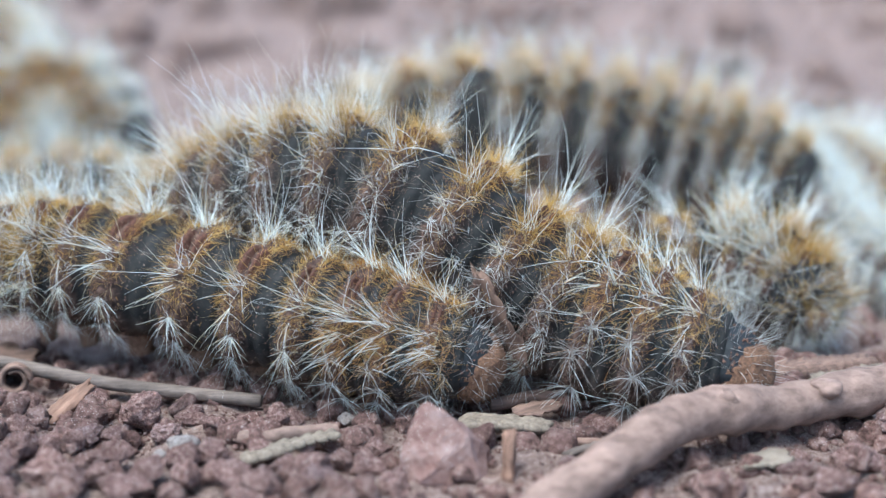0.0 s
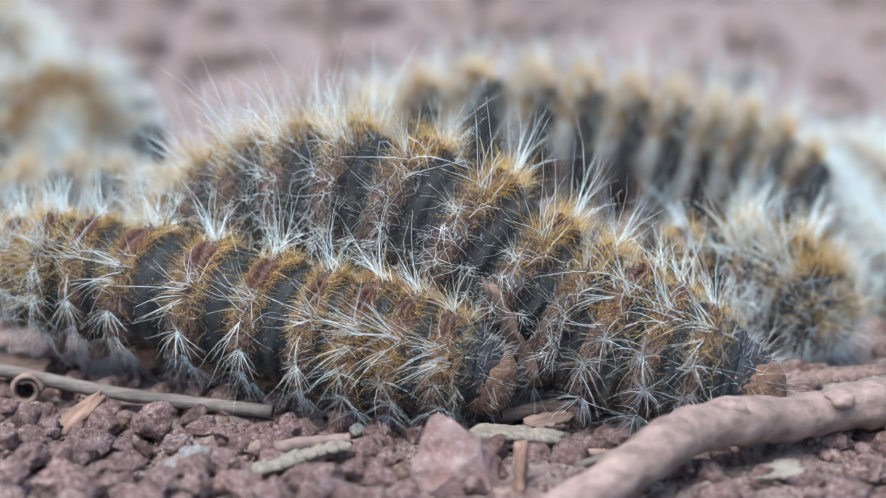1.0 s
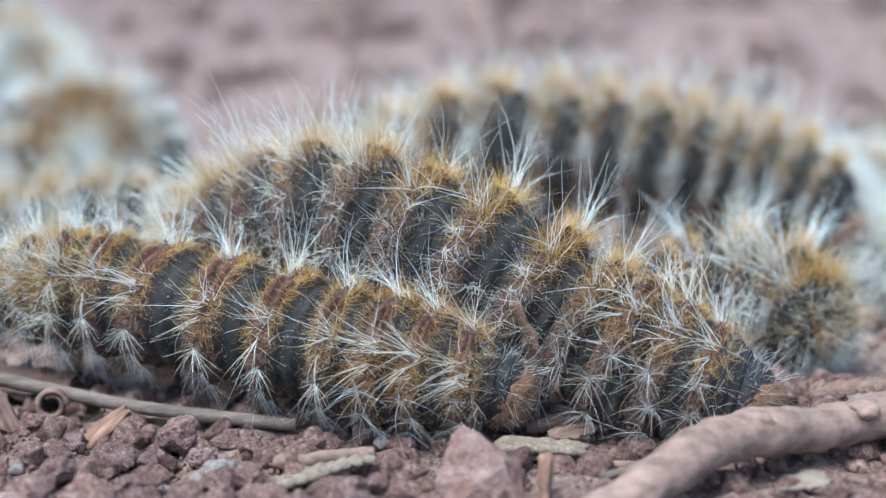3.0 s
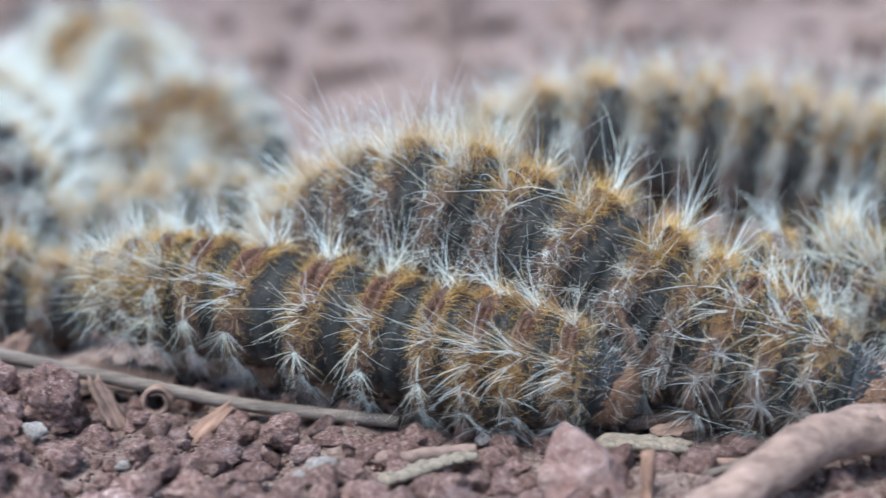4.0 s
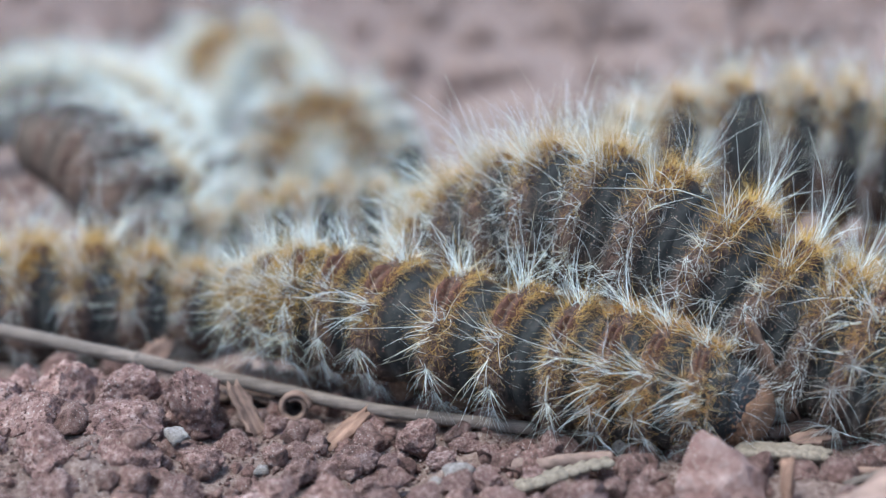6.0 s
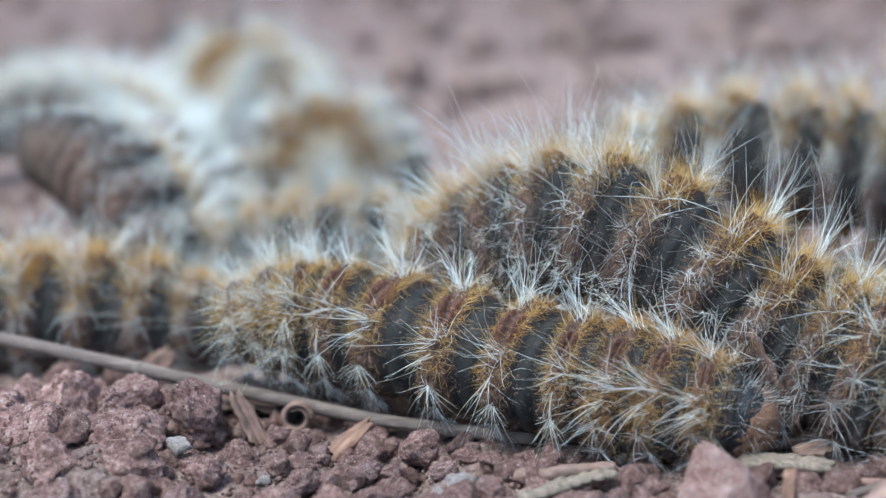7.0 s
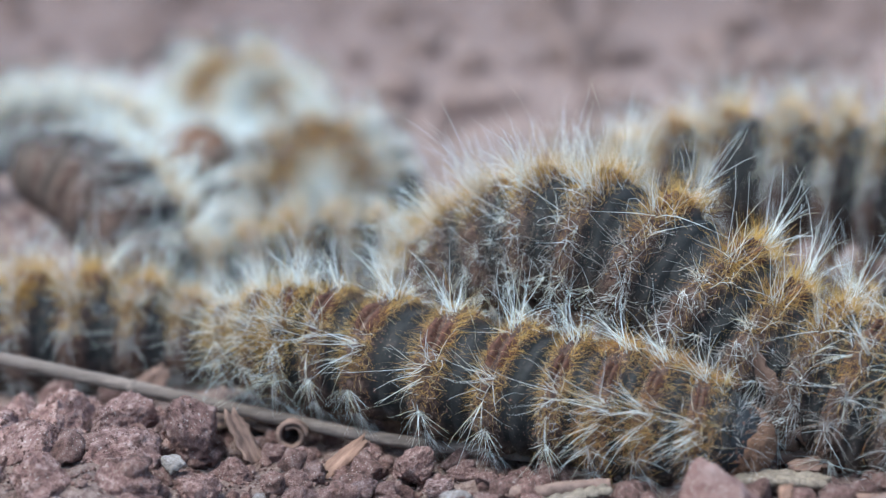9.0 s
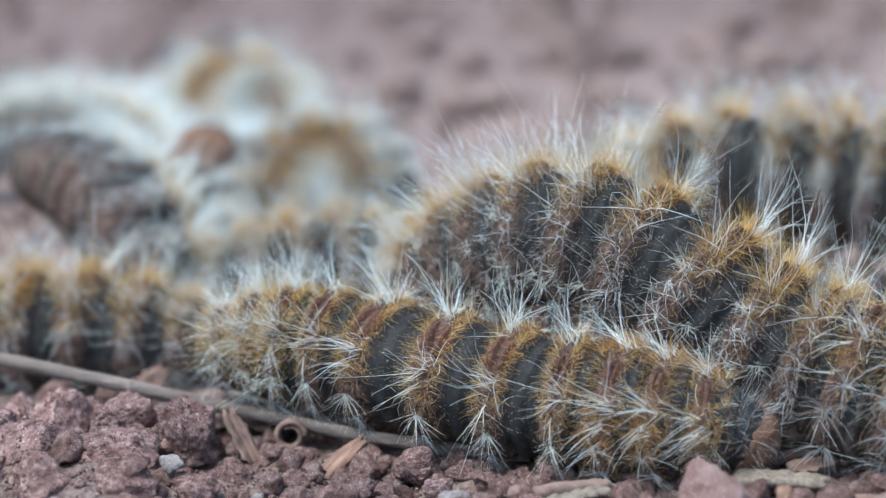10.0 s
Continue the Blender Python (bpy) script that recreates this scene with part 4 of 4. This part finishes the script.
def stick(name, points, radii, mat, label, category="twig", rough=0.06, seed=0, sides=16, knots=()):
    line, _ = smooth_line(points, 70)
    rad = np.interp(np.linspace(0, 1, 70), np.linspace(0, 1, len(radii)), radii)
    for u, amp in knots:
        rad = rad + amp * np.exp(-((np.linspace(0, 1, 70) - u) / 0.025) ** 2)
    mid = line[35].copy()
    return thing(name, mesh_of(name, *tube(line - mid, rad, sides, rough, seed), mat), at(*mid), label, category)


stalk = stick("dry_stalk", [(-35.1, 65.3, 3.99), (-31.6, 64.9, 3.34), (-28.0, 64.5, 2.78), (-22.5, 63.7, 1.86), (-16.5, 62.5, 0.99), (-12.8, 61.7, 0.52), (-9.7, 61.1, 0.33), (-6.6, 60.4, 0.25)],
      (0.30, 0.28, 0.26, 0.24), STRAW, "thin grey-brown dry plant stalk lying on the soil", "stalk", 0.02)
for p in ((-22.5, 63.7, 1.86), (-31.6, 64.9, 3.34)):
    k = part("node", mesh_of("node", np.array(lump(3, int(-p[0] * 3), 0.12, 0.08, (1.25, 1, 1))[0]) * 0.31, ico(3)[1], STRAW), stalk, "swollen stalk joint")
    k.location = Vector(p) * U - stalk.location
big_twig = stick("thick_twig", [(2.4, 50.6, -0.6), (3.1, 51.5, -0.1), (5.0, 53.0, 0.6), (7.2, 55.0, 1.3), (9.1, 56.3, 1.45), (11.0, 57.3, 1.15), (12.9, 58.2, 1.1), (14.9, 59.0, 1.2), (17.4, 60.0, 1.3), (22.0, 61.5, 1.0)],
      (0.82, 0.84, 0.80, 0.74, 0.82), BARK, "thick crooked dusty brown twig lying on the soil", "twig", 0.13, 3, 22, ((0.43, 0.14), (0.66, 0.12), (0.8, 0.1)))
for p, r in (((9.6, 56.2, 1.9), 0.42), ((13.2, 57.9, 1.6), 0.5), ((14.6, 58.5, 0.9), 0.42)):
    k = part("knot", mesh_of("knot", np.array(lump(3, int(p[0] * 7), 0.3, 0.2, (1.3, 0.9, 0.8))[0]) * r, ico(3)[1], BARK), big_twig, "rough bark knot")
    k.location = Vector(p) * U - big_twig.location
stick("twig", [(1.7, 60.3, 0.15), (3.2, 60.6, 0.3), (4.6, 60.9, 0.25), (7.0, 61.4, 0.25)], (0.24, 0.28, 0.24, 0.16), CHIPM, "short brown twig under the caterpillars", rough=0.06, seed=5)
stick("twig", [(2.4, 58.2, 0.1), (4.4, 56.8, 0.15), (6.4, 56.6, 0.2)], (0.12, 0.16, 0.1), CHIPM, "thin brown twig half buried in soil", rough=0.05, seed=6)
stick("twig", [(-7.2, 57.0, 0.2), (-5.6, 56.9, 0.3), (-3.6, 57.2, 0.45)], (0.2, 0.3, 0.22), BARK, "short brown twig stub on the soil", rough=0.08, seed=8)


def scaly_twig(points, r, label, seed, n=9, mat=None):
    """A twig tip of overlapping scales on a core."""
    mat = mat or LICHEN
    line, _ = smooth_line(points, n)
    rng = np.random.default_rng(seed)
    root = thing("scaly_twig", mesh_of("core", *tube(line - line[0], np.linspace(r * 0.7, r * 0.4, n), 10, 0.05, seed), mat), at(*line[0]), label, "twig")
    me = mesh_of("scale", *lump(2, seed, 0.12, 0.06, (1.35, 0.9, 0.75), 2), mat)
    d = line[-1] - line[0]
    ang = math.atan2(d[1], d[0])
    for i, p in enumerate(line):
        for sg in (1, -1):
            off = np.array([-math.sin(ang), math.cos(ang), 0]) * sg * r * 0.45
            sc = part("scale", me, root, "", at(*(p - line[0] + off), 0, -17, math.degrees(ang) + sg * 31))
            sc.scale = (r * rng.uniform(0.7, 1.0) * (1 - 0.3 * i / n),) * 3


scaly_twig([(0.9, 58.0, 0.3), (2.1, 57.8, 0.35), (3.5, 57.5, 0.35)], 0.46, "pale grey scaly twig tip lying beside a pink stone", 21)
scaly_twig([(-6.5, 55.4, 0.1), (-5.1, 56.0, 0.35), (-3.8, 56.4, 0.55)], 0.34, "greenish-grey scaly twig tip among soil crumbs", 22, 8)
scaly_twig([(12.9, 63.0, 0.45), (14.4, 63.4, 0.5), (16.2, 64.2, 0.4)], 0.50, "ribbed brown dry twig tip on the soil", 23, 10, CHIPM)


def chip(name, pts, width, thick, mat, label, category, turn=0.0, curl=0.0, seed=0):
    """A torn flat chip from one end to the other, with ragged edges."""
    a, b = np.array(pts[0], float), np.array(pts[1], float)
    L = np.linalg.norm(b - a)
    rng = np.random.default_rng(seed)
    nu, nv = 14, 7
    vs = []
    for top in (1, -1):
        for i in range(nu):
            u = i / (nu - 1)
            w = width * (0.45 + 0.55 * math.sin(math.pi * min(1, 0.12 + u * 0.85)) ** 0.6) * (1 + 0.14 * rng.normal())
            for j in range(nv):
                s = j / (nv - 1) - 0.5
                x = (u - 0.5) * L + (0.06 * L * rng.normal() if i in (0, nu - 1) else 0)
                edge = 1 - 0.5 * (abs(s) * 2) ** 4
                z = curl * (s * 2) ** 2 * width + 0.10 * width * noise.fractal(Vector((x * 2, s * 3, seed)), 0.8, 2, 3)
                vs.append((x, s * w, z + top * thick * 0.5 * edge))
    fs = []
    for t in range(2):
        o = t * nu * nv
        for i in range(nu - 1):
            for j in range(nv - 1):
                q = [o + i * nv + j, o + (i + 1) * nv + j, o + (i + 1) * nv + j + 1, o + i * nv + j + 1]
                fs.append(q if t == 0 else q[::-1])
    rim = [i * nv for i in range(nu)] + [(nu - 1) * nv + j for j in range(1, nv)] + [i * nv + nv - 1 for i in range(nu - 2, -1, -1)] + [j for j in range(nv - 2, 0, -1)]
    o = nu * nv
    for p, q in zip(rim, rim[1:] + rim[:1]):
        fs.append([p, q, q + o, p + o][::-1])
    x = Vector(b - a).normalized()
    y = Vector((0, 0, 1)).cross(x).normalized()
    m = Matrix((x, y, x.cross(y))).transposed().to_4x4() @ pose(0, 0, 0, turn)
    return thing(name, mesh_of(name, vs, fs, mat), Matrix.Translation(Vector((a + b) / 2) * U) @ m, label, category)


chip("wood_splinter", [(2.15, 54.3, -0.6), (2.2, 54.7, 1.3)], 1.0, 0.4, SPLINT, "upright orange-brown wood splinter stuck in the soil", "splinter", 90, 0.05, 1)
chip("bark_chip", [(-14.1, 59.2, -0.1), (-12.84, 60.6, 0.75)], 0.62, 0.4, SPLINT, "small orange-brown bark chip lying on the soil", "bark chip", 35, 0.1, 2)
chip("bark_chip", [(-17.02, 60.5, -0.15), (-18.08, 61.2, 1.6)], 0.95, 0.26, CHIPM, "pointed bark chip leaning against a clod", "bark chip", 8, 0.15, 3)
chip("bark_chip", [(-24.0, 67.6, 0.0), (-22.6, 68.2, 1.1)], 1.0, 0.3, CHIPM, "rusty bark chip under the dry stalk", "bark chip", 70, 0.1, 4)
chip("bark_chip", [(2.6, 59.0, 0.25), (4.2, 59.6, 0.4)], 0.8, 0.2, CHIPM, "flat brown bark chip lying on the soil", "bark chip", 10, 0.1, 5)
chip("bark_chip", [(10.0, 54.6, 0.2), (11.6, 54.9, 0.35)], 0.9, 0.25, LICHEN, "flat pale chip lying on the soil", "bark chip", 10, 0.1, 6)
chip("bark_chip", [(13.6, 61.6, 0.45), (14.9, 62.0, 0.6)], 0.8, 0.25, LICHEN, "flat pale chip lying on the soil", "bark chip", 10, 0.1, 8)
chip("bark_chip", [(15.2, 61.8, 0.6), (16.4, 62.4, 0.75)], 0.7, 0.25, LICHEN, "flat pale chip lying on the soil", "bark chip", 15, 0.1, 9)
# litter laid over bright soil; its dark colour partly stands in for shade
chip("bark_chip", [(-19.89, 64.6, 0.5), (-15.68, 63.6, 0.5)], 2.6, 0.3, LEAF, "flat dark piece of litter under the dry stalk, its tone partly standing in for shade", "bark chip", 8, 0.05, 14)
chip("straw_bit", [(4.2, 55.6, 0.15), (6.4, 56.9, 0.35)], 0.35, 0.2, STRAW, "thin bit of dry straw beside a thick twig", "straw", 0, 0.1, 12)
leaf = chip("dry_leaf", [(2.5, 60.2, 0.9), (0.9, 60.6, 4.4)], 1.6, 0.2, LEAF, "curled brown dry leaf standing between two caterpillars", "leaf", 38, 0.10, 7)


def curl_ring():
    """A dry stalk slice rolled like a shell."""
    vs, fs = [], []
    n, sides = 60, 8
    for i in range(n):
        u = i / (n - 1)
        a = u * 2 * math.pi * 1.35
        r = 0.56 - 0.22 * u
        for j in range(sides):
            t = 2 * math.pi * j / sides
            rr, zz = r + 0.125 * math.cos(t), 0.42 * math.sin(t) * (1 - 0.3 * u)
            k = 1 + 0.02 * math.sin(a * 5 + j)
            vs.append((math.cos(a) * rr * k, math.sin(a) * rr * k, zz))
    for i in range(n - 1):
        for j in range(sides):
            fs.append([i * sides + j, i * sides + (j + 1) % sides, (i + 1) * sides + (j + 1) % sides, (i + 1) * sides + j])
    fs += [list(range(sides))[::-1], [(n - 1) * sides + j for j in range(sides)]]
    thing("curled_stalk_ring", mesh_of("curled_stalk_ring", vs, fs, CHIPM), at(-15.78, 61.6, 0.63, 80, 0, 10), "small brown dry husk curled like a ring", "dry husk")


curl_ring()


# ---- motion ----
def bend(spine, at_tail, at_mid, at_head, mid):
    """The spine with its tail, a middle place and its head shifted (right, up, ahead)."""
    n = len(spine)
    return [tuple(p[k] + np.interp(i, [0, mid, n - 1], [at_tail[k], at_mid[k], at_head[k]]) for k in range(3)) for i, p in enumerate(spine)]


def creep(cat, spine_at, rolls_at):
    root, pieces, n, swell = cat
    back = Matrix.Translation(-root.location)
    rows = [[] for _ in pieces]
    for t in TIMES:
        poses, _ = stations(spine_at(t), rolls_at(t), n, swell)
        for r, m in zip(rows, poses):
            r.append((t, back @ m))
    for ob, r in zip(pieces, rows):
        keep = tuple(ob.scale)
        walk(ob, r)
        ob.scale = keep


# shifts in millimetres at the times above: to the right, and lower
A_MID_X = (0, 0, -0.1, -0.05, -0.15, -0.5, -0.5, -0.6, -0.6, -0.5, -0.6, -0.7, -0.8, -1.0, -0.85, -0.9, -0.9)
A_MID_D = (0, 0, 0.1, 0.1, 0.1, 0.3, 0.36, 0.4, 0.57, 0.57, 0.7, 0.9, 0.95, 1.1, 1.1, 1.22, 1.22)
A_HEAD_X = (0, 0.1, 0, 0.1, 0.1, -0.2, -0.1, -0.15, -0.25, -0.2, -0.3, -0.2, -0.3, -0.4, -0.2, -0.15, 0)
A_HEAD_D = (0, -0.1, 0, -0.1, -0.1, 0.2, 0.1, 0.05, 0.25, 0.3, 0.6, 0.75, 0.95, 0.95, 0.85, 0.85, 0.6)
B_TOP_X = (0, 0, -0.05, -0.25, -0.4, -1.3, -1.35, -1.5, -1.4, -1.3, -1.05, -1.0, -1.05, -1.1, -1.05, -1.05, -1.4)
B_TOP_D = (0, 0.0, -0.1, -0.05, 0.1, 0.6, 0.6, 0.6, 0.52, 0.42, 0.34, 0.25, 0.25, 0.2, 0.2, 0.2, 0)
B_LOW_X = (0, 0, 0.1, 0, -0.15, -0.85, -0.9, -1.2, -1.1, -1.1, -0.9, -1.05, -1.15, -1.2, -1.2, -1.35, -1.75)
B_LOW_D = (0, 0, -0.15, -0.15, -0.25, -0.2, -0.2, -0.2, -0.1, 0, 0.25, 0.5, 0.7, 0.7, 0.6, 0.45, -0.25)
B_HEAD_X = (0, -0.1, 0, -0.25, -0.5, -0.8, -0.6, -0.7, -0.7, -0.7, -0.7, -0.8, -0.8, -0.8, -0.8, -0.8, -0.9)
B_HEAD_D = (0, 0.1, 0.2, 0.4, 0.45, 0.5, 0.45, 0.45, 0.45, 0.45, 0.5, 0.6, 0.6, 0.6, 0.6, 0.5, 0.2)


def at_time(values, t):
    return float(np.interp(t, TIMES, values))


def a_spine(t):
    """The near caterpillar sags towards the camera: partly down, partly forward."""
    def sh(x, d):
        k = at_time(d, t) - at_time(d, 5.5)
        return at_time(x, t) - at_time(x, 5.5), -1.1 * k, 0.25 - 0.62 * k
    m, h = sh(A_MID_X, A_MID_D), sh(A_HEAD_X, A_HEAD_D)
    return bend(A_SPINE, m, m, h, 5)


def b_spine(t):
    def sh(x, d):
        return at_time(x, t), 0.0, -at_time(d, t)
    n = len(B_SPINE)
    top, low, hd = sh(B_TOP_X, B_TOP_D), sh(B_LOW_X, B_LOW_D), sh(B_HEAD_X, B_HEAD_D)
    q = min(1.0, -at_time(B_TOP_X, t) / 1.3)
    out = []
    for i, p in enumerate(B_SPINE):
        w = [np.interp(i, [0, 3, 6, 8, n - 1], [0.2 * top[k], 0.55 * top[k], top[k], low[k], hd[k]]) for k in range(3)]
        swell = 0.28 * q * math.exp(-((i - 4.0) / 1.6) ** 2)
        out.append((p[0] + w[0], p[1] + w[1], p[2] + w[2] + swell))
    return out


def c_spine(t):
    u = at_time(B_TOP_X, t)
    return [(x + u * 1.0, y, z) for x, y, z in C_SPINE]


def i_spine(t):
    u = float(np.interp(t, [0, 6.0, 7.4, 8.2, 10], [0, 0, 0.55, 0.8, 1.0]))
    return [(x - 6.0 * (1 - u), y + 2.0 * (1 - u), z - 2.2 * (1 - u) * (u < 0.5) - 0.3 * (1 - u)) for x, y, z in I_SPINE]


def motions():
    creep(cat_a, a_spine, lambda t: [r + 6.0 * at_time(A_MID_D, t) for r in A_ROLL])
    creep(cat_b, b_spine, lambda t: (-6, -6, -4, 0, 0))
    creep(cat_c, c_spine, lambda t: (0, 0))
    creep(cat_i, i_spine, lambda t: (0, 0))
    base = leaf.matrix_basis.copy()
    walk(leaf, [(t, Matrix.Translation((x * U, 0, z * U)) @ base @ pose(0, 0, 0, a, 0, b)) for t, x, z, a, b in (
        (0, 0.3, 0.6, 0, 0), (2, 0.25, 0.5, 0, 0), (3.5, 0.15, 0.35, 0, 0), (5.5, 0, 0, 0, 0), (7.5, 0, -0.3, 4, 0), (8.5, 0.05, -0.35, 12, 0),
        (9, 0.1, -0.2, 20, 0), (9.5, 0.22, 0.05, 32, 0), (10, 0.35, 0.2, 46, 0))])


motions()
